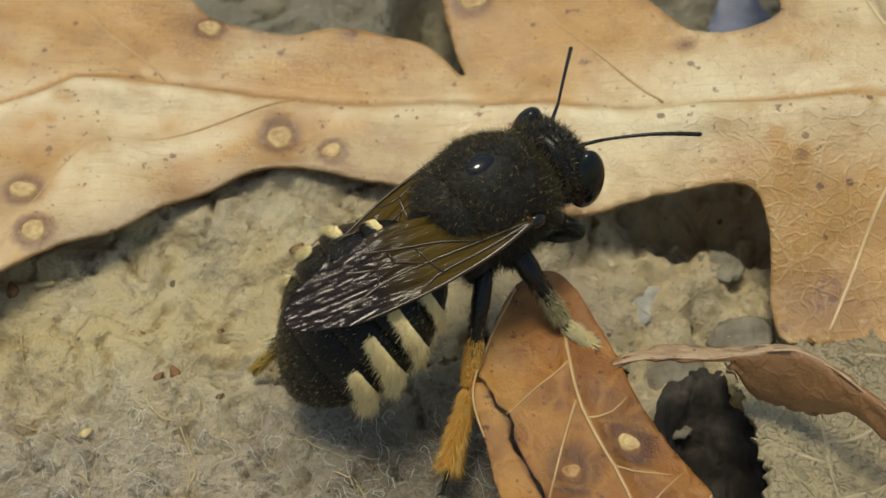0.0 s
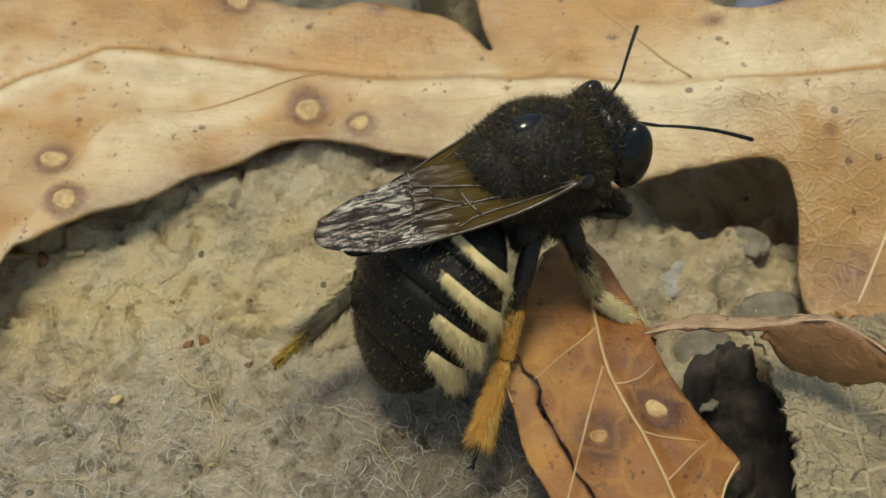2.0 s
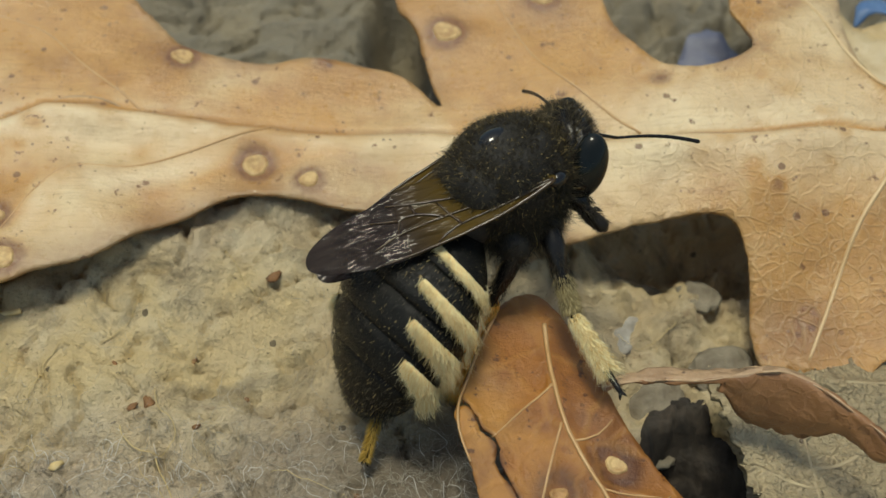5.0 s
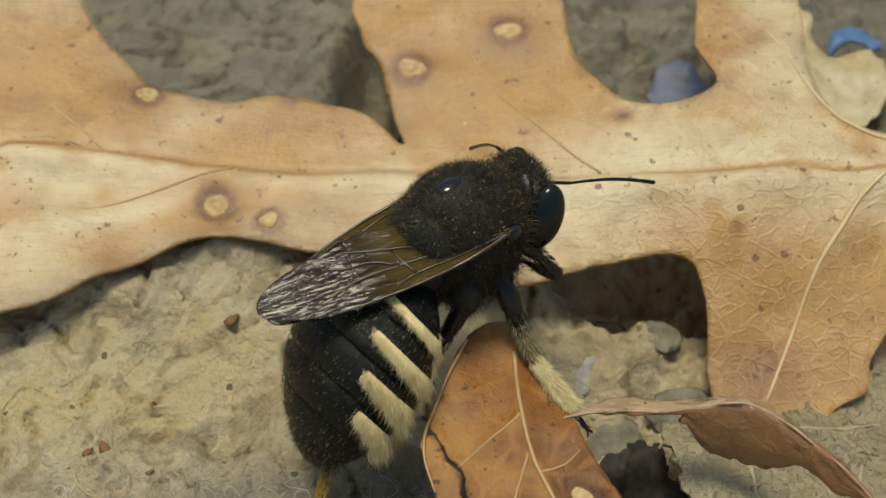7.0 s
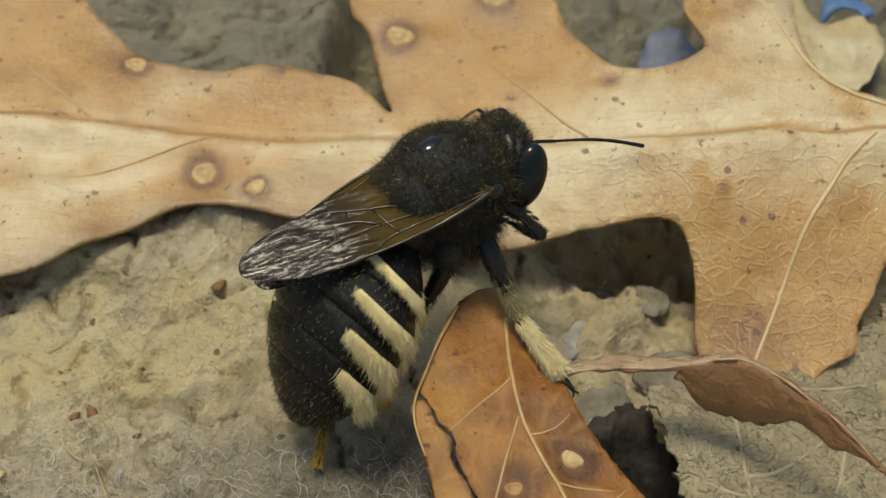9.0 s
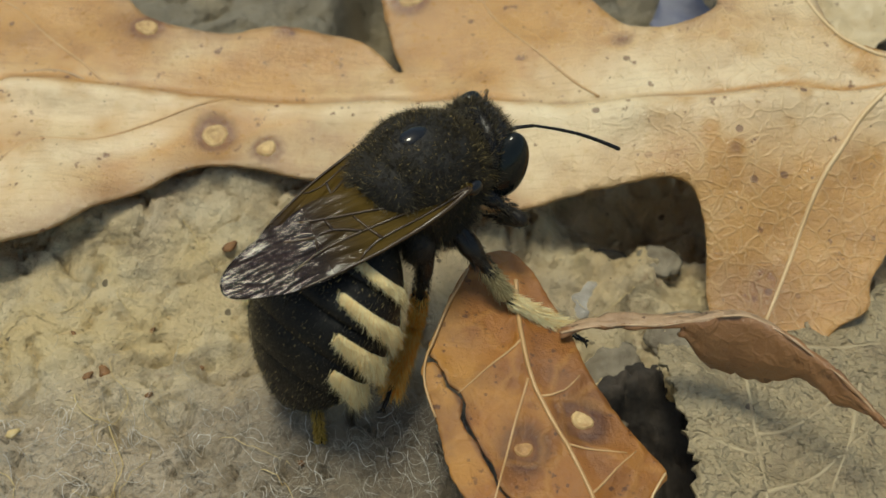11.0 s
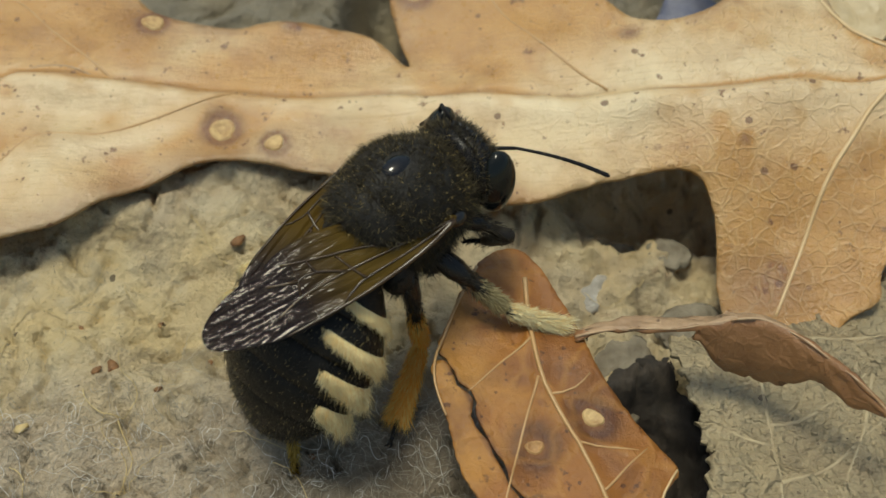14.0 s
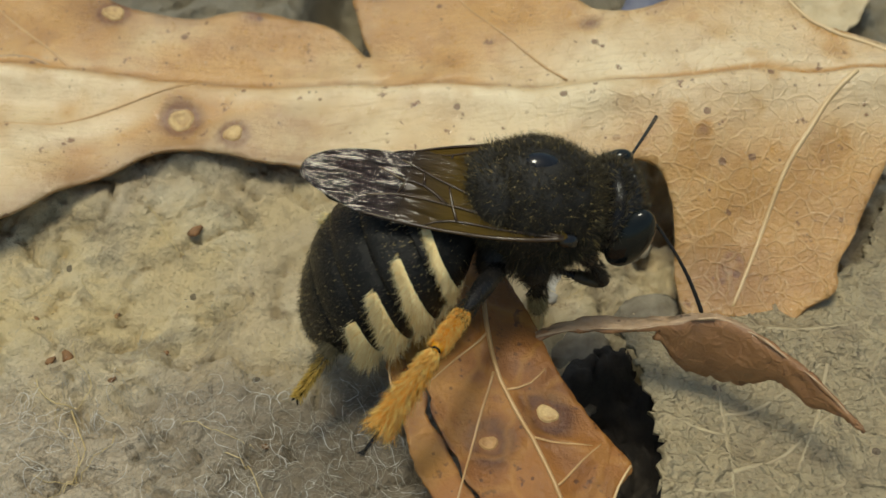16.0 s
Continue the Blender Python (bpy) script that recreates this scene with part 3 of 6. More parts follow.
# ---- the leaf under the bee's feet ----
FRONT_OUTLINE = [(2.0, -5.2), (2.8, -6.1), (3.5, -7.4), (4.0, -8.5), (4.5, -10.0), (5.4, -11.4), (6.3, -12.5), (6.85, -13.3), (6.3, -14.1), (5.9, -15.7), (5.6, -18), (3.5, -20.5), (1.6, -18.5),
                 (1.1, -15.7), (0.6, -14.7), (0.0, -13.6), (-0.5, -11.8), (-1.0, -10.2), (-0.8, -9.4), (-0.3, -8.0), (0.3, -6.5), (1.1, -5.5)]
FRONT_RIB = [(2.2, -6.5), (2.3, -8.5), (2.6, -10.3), (3.1, -11.5), (3.8, -12.9), (4.4, -14.4), (4.8, -15.7), (4.6, -19)]
FRONT_VEINS = [[(2.5, -10.4), (2.0, -12.0), (1.5, -13.9), (1.1, -15.7), (1.3, -17.5)], [(2.3, -9.0), (1.2, -10.0), (0.2, -11.0)], [(3.6, -12.6), (4.6, -12.7), (5.6, -12.7)],
               [(2.9, -11.0), (3.7, -10.7), (4.2, -10.2)], [(4.4, -14.2), (5.2, -13.3), (5.9, -12.6)]]
FRONT_CRACK = [(-0.8, -9.5), (-0.3, -10.3), (0.2, -11.0), (0.45, -11.7), (0.6, -12.2), (1.0, -12.9), (1.3, -13.4), (1.5, -14.0), (1.8, -14.5), (2.8, -15.7), (3.2, -17.5)]


def front_height(x, y):
    rib, side, crack = to_lines(x, y, [FRONT_RIB]), to_lines(x, y, FRONT_VEINS), to_lines(x, y, [FRONT_CRACK])
    base = 3.5 + 0.10 * (y + 8) + 0.035 * (x - 2.5) ** 2 * np.sign(2.5 - x)
    return base + wave(x, y, 5.0, 31, 2) * 0.12 + 0.16 * np.exp(-(rib / 0.35) ** 2) + 0.08 * np.exp(-(side / 0.25) ** 2) + 0.05 * np.exp(-(crack / 0.2) ** 2)


def front_stain(x, y):
    s = np.zeros_like(x)
    for a, b, r in ((4.2, -11.7, 1.0), (2.3, -12.7, 0.95)):
        s = np.maximum(s, np.exp(-((np.hypot(x - a, y - b) - r * 0.6) / (r * 0.45)) ** 2))
    s = np.maximum(s, np.exp(-(to_lines(x, y, [FRONT_CRACK]) / 0.1) ** 2))
    return np.clip(np.maximum(s, 0.5 * np.exp(-((x - 4.5) ** 2 + (y + 11) ** 2) / 2.0)), 0, 1)


def slit(line, half=0.05):
    """The two lips of a crack, in along one side and back along the other."""
    p = [Vector((q.x, q.y)) for q in spline([(a, b, 0) for a, b in line], 0.35)]
    n = len(p)
    out, back = [], []
    for i in range(1, n):
        d = (p[min(i + 1, n - 1)] - p[i - 1]).normalized()
        w = half * (1.15 + 0.5 * math.sin(i * 2.1) + 0.3 * math.sin(i * 5.3)) * (0.15 if i == n - 1 else 1)
        side = Vector((-d.y, d.x))
        jog = side * (0.07 * math.sin(i * 1.7) + 0.05 * math.sin(i * 3.9))
        out.append(tuple(p[i] + jog - side * w))
        back.append(tuple(p[i] + jog + side * w))
    return out + back[::-1]


front = thing("oak_leaf", "cracked orange-brown dry leaf with pale ribs and galls", "leaf")
part("blade", leaf_blade("blade", FRONT_OUTLINE[:18] + slit(FRONT_CRACK) + FRONT_OUTLINE[18:], front_height, mat_front_leaf, 0.15, 0.12, 0.015, 4, front_stain), front)
vein("midrib", FRONT_RIB, front_height, 0.085, 0.06, mat_vein, front, 0.0)
for line in FRONT_VEINS:
    vein("vein", line, front_height, 0.05, 0.02, mat_vein, front, 0.0)
vein("rim_fibre", [(0.55, -6.2), (-0.05, -7.6), (-0.55, -8.9), (-0.85, -9.9), (-0.85, -10.8), (-0.5, -11.8)], front_height, 0.06, 0.04, mat_vein, front, 0.12)
vein("rim_fibre", [(6.80, -13.25), (6.32, -14.0), (6.02, -14.9), (5.85, -15.8), (5.65, -17.6)], front_height, 0.04, 0.05, mat_vein_pale, front, 0.05)
for a, b, r, m in ((4.2, -11.7, 0.36, mat_gall), (2.3, -12.7, 0.29, mat_gall_tan)):
    gall(a, b, r, front_height, m, front)


# ---- the curled red-brown leaf ----
def build_curl():
    top = spline([(3.6, -8.75, 3.75), (4.9, -8.6, 3.95), (7.1, -8.7, 4.15), (8.9, -8.6, 4.5), (9.8, -8.8, 4.65), (10.7, -9.4, 4.65), (11.3, -10.0, 4.6), (12.2, -10.9, 4.5), (13.6, -12.4, 3.9)], 0.2)
    n = len(top)
    rng = random.Random(6)
    rows, cross = [], 15
    for i, p in enumerate(top):
        u = i / (n - 1)
        back = 0.12 + 0.55 * math.exp(-((u - 0.22) / 0.22) ** 2)
        drop = 0.38 + (1.95 + 0.10 * math.sin(i * 0.9) + 0.05 * math.sin(i * 2.1)) * math.exp(-((u - 0.53) / 0.14) ** 4) + 0.75 * math.exp(-((u - 0.78) / 0.13) ** 2)
        if u > 0.85:
            k = (1 - u) / 0.15
            back, drop = back * k, drop * k + 0.02
        row = []
        for j in range(cross):
            s = -1 + 2 * j / (cross - 1)
            if s < 0:
                q = (0.05 - s * back * 0.9, s * 0.10 - 0.25 * s * s * back)
            else:
                bend = math.sin(s * 1.9)
                q = (0.06 - 0.55 * bend * drop * 0.55, -drop * s)
            row.append((p.x + 0.10 * noise.noise(Vector((i * 0.35, j * 0.5, 1))), p.y + q[0] + 0.20 * noise.noise(Vector((i * 0.3, j * 0.6, 8))) + 0.08 * noise.noise(Vector((i * 0.15, j * 0.5, 4))),
                        p.z + q[1] + (rng.gauss(0, 0.03) if j in (0, cross - 1) else 0)))
        rows.append(row)
    vs = [v for row in rows for v in row]
    fs, mi = [], []
    for i in range(n - 1):
        u = i / (n - 1)
        for j in range(cross - 1):
            if u < 0.34 and j > 8:
                continue
            fs.append((i * cross + j, i * cross + j + 1, (i + 1) * cross + j + 1, (i + 1) * cross + j))
            mi.append(1 if j < 7 and u < 0.62 else 0)
    ob = thing("curled_leaf", "curled red-brown dry leaf with a pale upper side", "leaf")
    skin = part("blade", mesh_from("blade", vs, fs, mats=[mat_curl_leaf, mat_curl_top], face_mats=mi), ob)
    sol = skin.modifiers.new("thickness", "SOLIDIFY")
    sol.thickness, sol.offset = 0.12 * MM, 0
    b = Build()
    b.tube([(p.x, p.y + 0.02, p.z + 0.02 + 0.02 * math.sin(i * 0.7)) for i, p in enumerate(top)], [0.035 + 0.015 * math.sin(i * 0.55) for i in range(n)], 6)
    part("rim", b.mesh("rim", mat_edge), ob, "pale worn rim of the fold")
    return ob


curled = build_curl()


# ---- the weathered grey leaf beneath ----
GREY_OUTLINE = [(7.5, -7.0), (7.7, -8.2), (7.9, -9.2), (8.2, -10.4), (7.95, -10.9), (8.2, -11.8), (8.05, -12.6), (8.0, -13.3), (7.9, -14.6), (7.6, -17), (8.2, -20), (14, -20.5), (20, -17), (24, -8), (23, 1), (19.5, 0.5),
                (18.0, -1.6), (16.9, -3.4), (15.0, -4.3), (13.2, -5.5), (11.5, -6.3), (9.5, -6.3)]
GREY_VEINS = [[(10.6, -7), (10.5, -9.5), (10.4, -12.5), (10.1, -17)], [(10.5, -10.6), (11.9, -10.3), (13.4, -9.2), (15.2, -7.6)], [(10.4, -13.0), (12.0, -12.4), (13.6, -11.2), (16.0, -9.0)], [(10.45, -11.4), (9.6, -11.2), (8.5, -10.7)], [(10.3, -13.6), (9.4, -13.7), (8.4, -13.5)], [(10.2, -15.2), (12.4, -14.8), (14.4, -13.4)], [(12.6, -7), (15.5, -6.6), (19, -5.5)], [(14.6, -8.4), (13.6, -10.9), (12.4, -13.2), (11.0, -16.0)]]


def grey_height(x, y):
    side = to_lines(x, y, GREY_VEINS)
    return 0.3 - 0.10 * (y + 8) - 0.03 * (x - 8) + wave(x, y, 5.0, 41, 2) * 0.22 + wave(x, y, 1.3, 43, 2) * 0.035 + 0.10 * np.exp(-(side / 0.2) ** 2)


grey = thing("grey_leaf", "weathered grey-brown leaf with a ragged torn edge", "leaf")
part("blade", leaf_blade("blade", GREY_OUTLINE, grey_height, mat_grey_leaf, 0.15, 0.2, 0.1, 8), grey)
for line in GREY_VEINS:
    vein("vein", line, grey_height, 0.10, 0.05, mat_grey_vein, grey, -0.05)


# ---- lint, straws and crumbs on the ground ----
def ground_z(x, y):
    return float(ground_height(np.array([float(x)]), np.array([float(y)]))[0])


def strand(b, x, y, length, r, rng, lift=0.08, wild=0.5):
    a = rng.uniform(0, 2 * math.pi)
    pts, rad = [], []
    n = max(5, int(length / 0.16))
    px, py, turn = x, y, rng.gauss(0, 0.15)
    for i in range(n + 1):
        pts.append((px, py, 0))
        turn = 0.8 * turn + rng.gauss(0, wild * 0.32)
        a += turn
        px, py = px + math.cos(a) * length / n, py + math.sin(a) * length / n
    arr = np.array(pts)
    z = ground_height(arr[:, 0], arr[:, 1])
    top = max(0.0, rng.gauss(0.0, 0.15))
    for i in range(n + 1):
        pts[i] = (arr[i, 0], arr[i, 1], z[i] + lift * (0.8 + 0.5 * math.sin(i * 0.9 + x * 7)) + top * math.sin(math.pi * i / n))
    b.tube(pts, [r * (1 - 0.5 * i / n) for i in range(n + 1)], 4)


mat_lint = plain_material("grey_lint", (0.36, 0.32, 0.25), (0.58, 0.53, 0.43), 0.7, 0.6, 0.0)
mat_lint_white = plain_material("white_lint", (0.66, 0.63, 0.56), (0.80, 0.77, 0.70), 0.6, 0.6, 0.0)
mat_lint_dark = plain_material("brown_lint", (0.22, 0.18, 0.13), (0.36, 0.31, 0.24), 0.7, 0.6, 0.0)
mat_straw = plain_material("dry_straw", (0.55, 0.41, 0.18), (0.68, 0.54, 0.28), 0.5, 1.5, 0.01)
mat_crumb = plain_material("brown_crumb", (0.16, 0.08, 0.03), (0.30, 0.15, 0.06), 0.7, 3.0, 0.03)


def build_litter():
    rng = random.Random(40)
    for mat, count, name, label in ((mat_lint, 2600, "lint", "matted pale grey lint fibres"), (mat_lint_dark, 500, "lint", "fine brown lint fibres")):
        b = Build()
        made = 0
        while made < count:
            x, y = rng.uniform(-24, 1.5), rng.uniform(-17, -2)
            if rng.random() > 1 / (1 + math.exp((y + 9.3 - 0.10 * (x + 10)) / 0.9)) + 0.03:
                continue
            strand(b, x, y, rng.uniform(0.4, 1.7), rng.uniform(0.004, 0.009), rng, 0.10, 1.0)
            made += 1
        thing(name, label, "lint", kind="stuff", data=b.mesh(name, mat))
    b = Build()
    for _ in range(240):
        x, y = rng.uniform(-22, 0.5), rng.uniform(-16, -9.5)
        strand(b, x, y, rng.uniform(0.6, 2.0), rng.uniform(0.007, 0.012), rng, 0.2, 1.0)
    thing("lint", "curly whitish lint on the grey felt", "lint", kind="stuff", data=b.mesh("lint", mat_lint_white))
    for x, y, length, r in ((-13.5, -9.0, 5, 0.028), (-12.2, -10.0, 4, 0.03), (-17.0, -7.8, 4, 0.025), (-9.0, -3.6, 3, 0.025), (-15.5, -12.0, 6, 0.025), (-19.0, -6.0, 3, 0.025),
                            (-10.5, -11.0, 4, 0.02), (7.2, -3.0, 3, 0.02), (-6.5, -12.0, 4, 0.02), (-18.5, -9.5, 5, 0.02), (-14.8, -5.4, 3, 0.018), (-11.8, -13.2, 4, 0.022), (-8.2, -10.6, 3, 0.018), (-16.4, -13.6, 5, 0.022), (-12.9, -4.2, 2.5, 0.018)):
        b = Build()
        strand(b, x, y, length, r, rng, 0.15, 0.22)
        thing("fibre", "thin curved pale plant fibre lying on the ground", "fibre", "loose fibres", data=b.mesh("fibre", mat_straw))
    for x, y, s, mat in ((-15.5, -10.4, 0.25, mat_straw), (-12.7, -7.9, 0.28, mat_crumb), (-13.2, -8.2, 0.2, mat_crumb), (-19.6, -4.3, 0.35, mat_crumb), (-10.9, -8.9, 0.15, mat_crumb),
                         (-8.6, -2.8, 0.3, mat_crumb), (-9.4, -7.2, 0.13, mat_crumb), (-5.2, -11.6, 0.14, mat_crumb), (-14.2, -6.2, 0.13, mat_crumb), (-11.5, -5.6, 0.16, mat_crumb)):
        b = Build()
        b.ellipsoid((0, 0, 0), (s, s * 0.65, s * 0.5), Matrix.Rotation(rng.uniform(0, 3), 3, "Z"), seg=10, rings=7, bump=0.5)
        ob = thing("crumb", "small dry leaf crumb on the ground", "crumb", "crumbs", data=b.mesh("crumb", mat))
        ob.location = (x * MM, y * MM, (ground_z(x, y) + s * 0.2) * MM)
    b = Build()
    b.tube([(-21.2, -4.1, ground_z(-21.2, -4.1) + 0.15), (-19.8, -4.0, ground_z(-19.8, -4.0) + 0.2), (-18.0, -4.05, ground_z(-18, -4.05) + 0.15)], [0.12, 0.15, 0.10], 8)
    thing("straw", "short tan straw stalk on the ground", "straw", data=b.mesh("straw", mat_straw))


build_litter()


# ---- scraps under the far side of the lobed leaf ----
mat_blue = plain_material("faded_blue_plastic", (0.05, 0.12, 0.28), (0.11, 0.19, 0.34), 0.45, 0.8, 0.05)
mat_blue_grey = plain_material("grey_blue_plastic", (0.09, 0.10, 0.16), (0.15, 0.16, 0.22), 0.5, 0.8, 0.05)
SCRAP_A = [(14.2, 12.6), (16.7, 10.2), (18.6, 9.4), (20.2, 10.8), (21.2, 12.9), (20.6, 14.6), (19.0, 14.8), (18.1, 15.7), (17.9, 18.5), (14.6, 18.4), (13.6, 15.0)]
SCRAP_B = [(9.6, 9.0), (11.6, 8.6), (12.8, 9.6), (12.5, 12.2), (11.6, 13.8), (10.2, 13.4), (9.2, 11.4)]
SCRAP_C = [(18.7, 15.1), (19.4, 15.6), (20.2, 15.7), (20.6, 14.9), (21.2, 15.1), (20.9, 16.7), (19.3, 16.6)]
for name, label, cat, outline, lift, mat in (("leaf_scrap", "pale yellow dry leaf scrap on the ground", "leaf", SCRAP_A, 0.5, mat_pale_leaf),
                                             ("plastic_scrap", "greyish blue plastic scrap under the leaf edge", "scrap", SCRAP_B, 0.35, mat_blue_grey),
                                             ("plastic_scrap", "faded blue plastic scrap on the ground", "scrap", SCRAP_C, 0.35, mat_blue)):
    thing(name, label, cat, data=leaf_blade(name, outline, lambda x, y, h=lift: ground_height(x, y) * 0.3 + h + wave(x, y, 4.0, 51, 2) * 0.25, mat, 0.3, 0.12, 0.05, 9))


# ---- clods in the hollows beside the leaves, and a dark patch added for shade ----
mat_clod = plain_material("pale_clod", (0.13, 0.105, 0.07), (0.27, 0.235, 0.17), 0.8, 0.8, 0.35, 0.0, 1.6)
mat_clod_white = plain_material("white_clod", (0.22, 0.20, 0.165), (0.42, 0.40, 0.36), 0.7, 0.8, 0.35, 0.0, 1.6)
# near-black colour that stands in for shade in the leaf gap
mat_gap_shade = plain_material("gap_shade", (0.020, 0.016, 0.012), (0.055, 0.042, 0.030), 0.85, 0.9, 0.15, 0.0, 3.0)
clod_rng = random.Random(5)
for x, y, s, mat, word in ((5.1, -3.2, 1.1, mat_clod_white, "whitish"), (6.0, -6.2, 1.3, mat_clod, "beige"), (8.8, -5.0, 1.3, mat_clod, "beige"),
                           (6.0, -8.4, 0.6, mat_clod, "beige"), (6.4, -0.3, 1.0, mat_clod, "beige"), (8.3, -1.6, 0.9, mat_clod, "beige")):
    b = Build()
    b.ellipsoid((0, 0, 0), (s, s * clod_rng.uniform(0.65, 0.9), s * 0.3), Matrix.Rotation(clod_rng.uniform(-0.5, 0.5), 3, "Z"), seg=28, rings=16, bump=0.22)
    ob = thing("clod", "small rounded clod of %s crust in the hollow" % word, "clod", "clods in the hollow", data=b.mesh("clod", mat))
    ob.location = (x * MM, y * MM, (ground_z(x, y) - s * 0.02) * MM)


def build_gap_shade(cx, cy, rx, ry, top, name, label):
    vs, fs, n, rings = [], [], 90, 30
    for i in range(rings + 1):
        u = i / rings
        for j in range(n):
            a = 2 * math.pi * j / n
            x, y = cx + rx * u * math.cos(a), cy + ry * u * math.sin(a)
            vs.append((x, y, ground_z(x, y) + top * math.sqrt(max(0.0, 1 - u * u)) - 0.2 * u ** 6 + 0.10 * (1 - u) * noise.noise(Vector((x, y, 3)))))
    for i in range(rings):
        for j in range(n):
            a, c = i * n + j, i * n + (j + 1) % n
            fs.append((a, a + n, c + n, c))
    thing(name, label, "soil", data=mesh_from(name, vs, fs, mat_gap_shade))


# added mound: its dark colour acts as the deep shade between the leaves
build_gap_shade(6.9, -11.9, 2.4, 6.0, 0.9, "gap_shade_patch", "near-black patch added for the shade between two dry leaves")


# ---- the bee ----
def hair_material(name, c1, c2, rough=0.55, thin=0.0):
    m, k = material(name)
    rnd = k.node("NewGeometry").outputs["Random Per Island"]
    k.put(Base_Color=k.mix(c1, c2, rnd), Roughness=rough)
    k.bsdf.inputs["Specular IOR Level"].default_value = 0.3
    if thin:
        tr = k.node("BsdfTranslucent", {"Color": k.mix(c1, c2, rnd)})
        ms = k.node("MixShader", {"Fac": thin, 1: k.bsdf.outputs[0], 2: tr.outputs[0]})
        k.nt.links.new(ms.outputs[0], k.nt.nodes["Material Output"].inputs[0])
    return m


mat_cuticle = plain_material("black_cuticle", (0.008, 0.008, 0.009), (0.016, 0.014, 0.012), 0.22, 1.5, 0.012, 0.0, 22.0)
mat_gloss = plain_material("glossy_black", (0.005, 0.005, 0.006), (0.009, 0.009, 0.010), 0.10, 1.0, 0.0)
mat_eye = plain_material("dark_eye", (0.006, 0.008, 0.008), (0.010, 0.012, 0.011), 0.07, 1.0, 0.0)
mat_tergite = plain_material("satin_black", (0.004, 0.004, 0.003), (0.010, 0.009, 0.007), 0.20, 1.5, 0.07, 0.0, 13.0)
for m, level in ((mat_tergite, 0.2), (mat_cuticle, 0.3), (mat_eye, 0.28)):
    m.node_tree.nodes["Principled BSDF"].inputs["Specular IOR Level"].default_value = level
mat_fuzz = hair_material("dark_brown_hair", (0.012, 0.009, 0.006), (0.055, 0.042, 0.022), 0.42)
mat_olive = hair_material("olive_brown_hair", (0.06, 0.050, 0.028), (0.15, 0.125, 0.07), 0.4)
mat_gold = hair_material("golden_hair", (0.22, 0.16, 0.06), (0.48, 0.36, 0.14), 0.45)
mat_cream = hair_material("cream_hair", (0.82, 0.58, 0.22), (1.0, 0.93, 0.60), 0.4)
mat_orange = hair_material("orange_hair", (1.0, 0.45, 0.02), (1.0, 0.86, 0.34), 0.4, 0.4)
mat_pollen = hair_material("pollen_hair", (0.42, 0.26, 0.04), (0.80, 0.56, 0.14), 0.6, 0.2)
mat_pale = hair_material("straw_hair", (0.30, 0.24, 0.11), (0.62, 0.52, 0.28), 0.45, 0.2)


mat_felt = plain_material("dark_felt", (0.006, 0.005, 0.0035), (0.016, 0.013, 0.008), 0.6, 6.0, 0.05, 0.0, 20.0)


def wing_material():
    m, k = material("smoky_wing")
    v = k.coords()
    sep = k.node("SeparateXYZ", {"Vector": v})
    out = k.node("MapRange", {"Value": sep.outputs[0], "From Min": -3.4, "From Max": -5.6}).outputs[0]
    col = k.mix((0.095, 0.060, 0.012), (0.020, 0.013, 0.011), k.maths("ADD", out, k.maths("MULTIPLY", k.grain(0.9, v, 3), 0.25)))
    n1 = k.relief(k.grain(1.6, k.coords(0.35, 2.6, 1), 2, 0.5, 0.5), 0.11, 1.0)
    n2 = k.relief(k.grain(9.0, v, 2, 0.5), 0.004, 0.6, n1)
    k.put(Base_Color=col, Roughness=0.45, Normal=n2, Coat_Weight=k.node("MapRange", {"Value": out, "To Min": 0.03, "To Max": 0.40}).outputs[0], Coat_Roughness=0.05, Coat_Normal=n2)
    k.bsdf.inputs["Specular IOR Level"].default_value = 0.02
    clear = k.node("BsdfTransparent", {"Color": (0.46, 0.29, 0.11, 1)})
    ms = k.node("MixShader", {"Fac": 0.85, 1: clear.outputs[0], 2: k.bsdf.outputs[0]})
    k.nt.links.new(ms.outputs[0], k.nt.nodes["Material Output"].inputs[0])
    return m


mat_wing = wing_material()
mat_wing_vein = plain_material("wing_vein", (0.03, 0.016, 0.007), (0.06, 0.035, 0.012), 0.25, 2.0, 0.0)

NECK, WAIST, TEGULA = (2.06, 0, 0.50), (-2.2, 0, -0.7), (0.40, -2.05, 0.38)
bee_rng = random.Random(12)


def on_ellipsoid(c, r, d):
    n = Vector((d.x / r[0], d.y / r[1], d.z / r[2])).normalized()
    return Vector((c[0] + d.x * r[0], c[1] + d.y * r[1], c[2] + d.z * r[2])), n


def random_dir():
    while True:
        d = Vector((bee_rng.uniform(-1, 1), bee_rng.uniform(-1, 1), bee_rng.uniform(-1, 1)))
        if 0.1 < d.length < 1:
            return d.normalized()


def fields(p, k=2.1):
    """Slow tangled directions, so that neighbouring hairs lean together in tufts."""
    return np.stack([np.sin(p @ np.array(q) * k + f) for q, f in (((1.3, 2.1, -0.7), 0.4), ((-1.9, 0.8, 1.6), 1.7), ((0.6, -1.7, 2.2), 2.9))], 1)


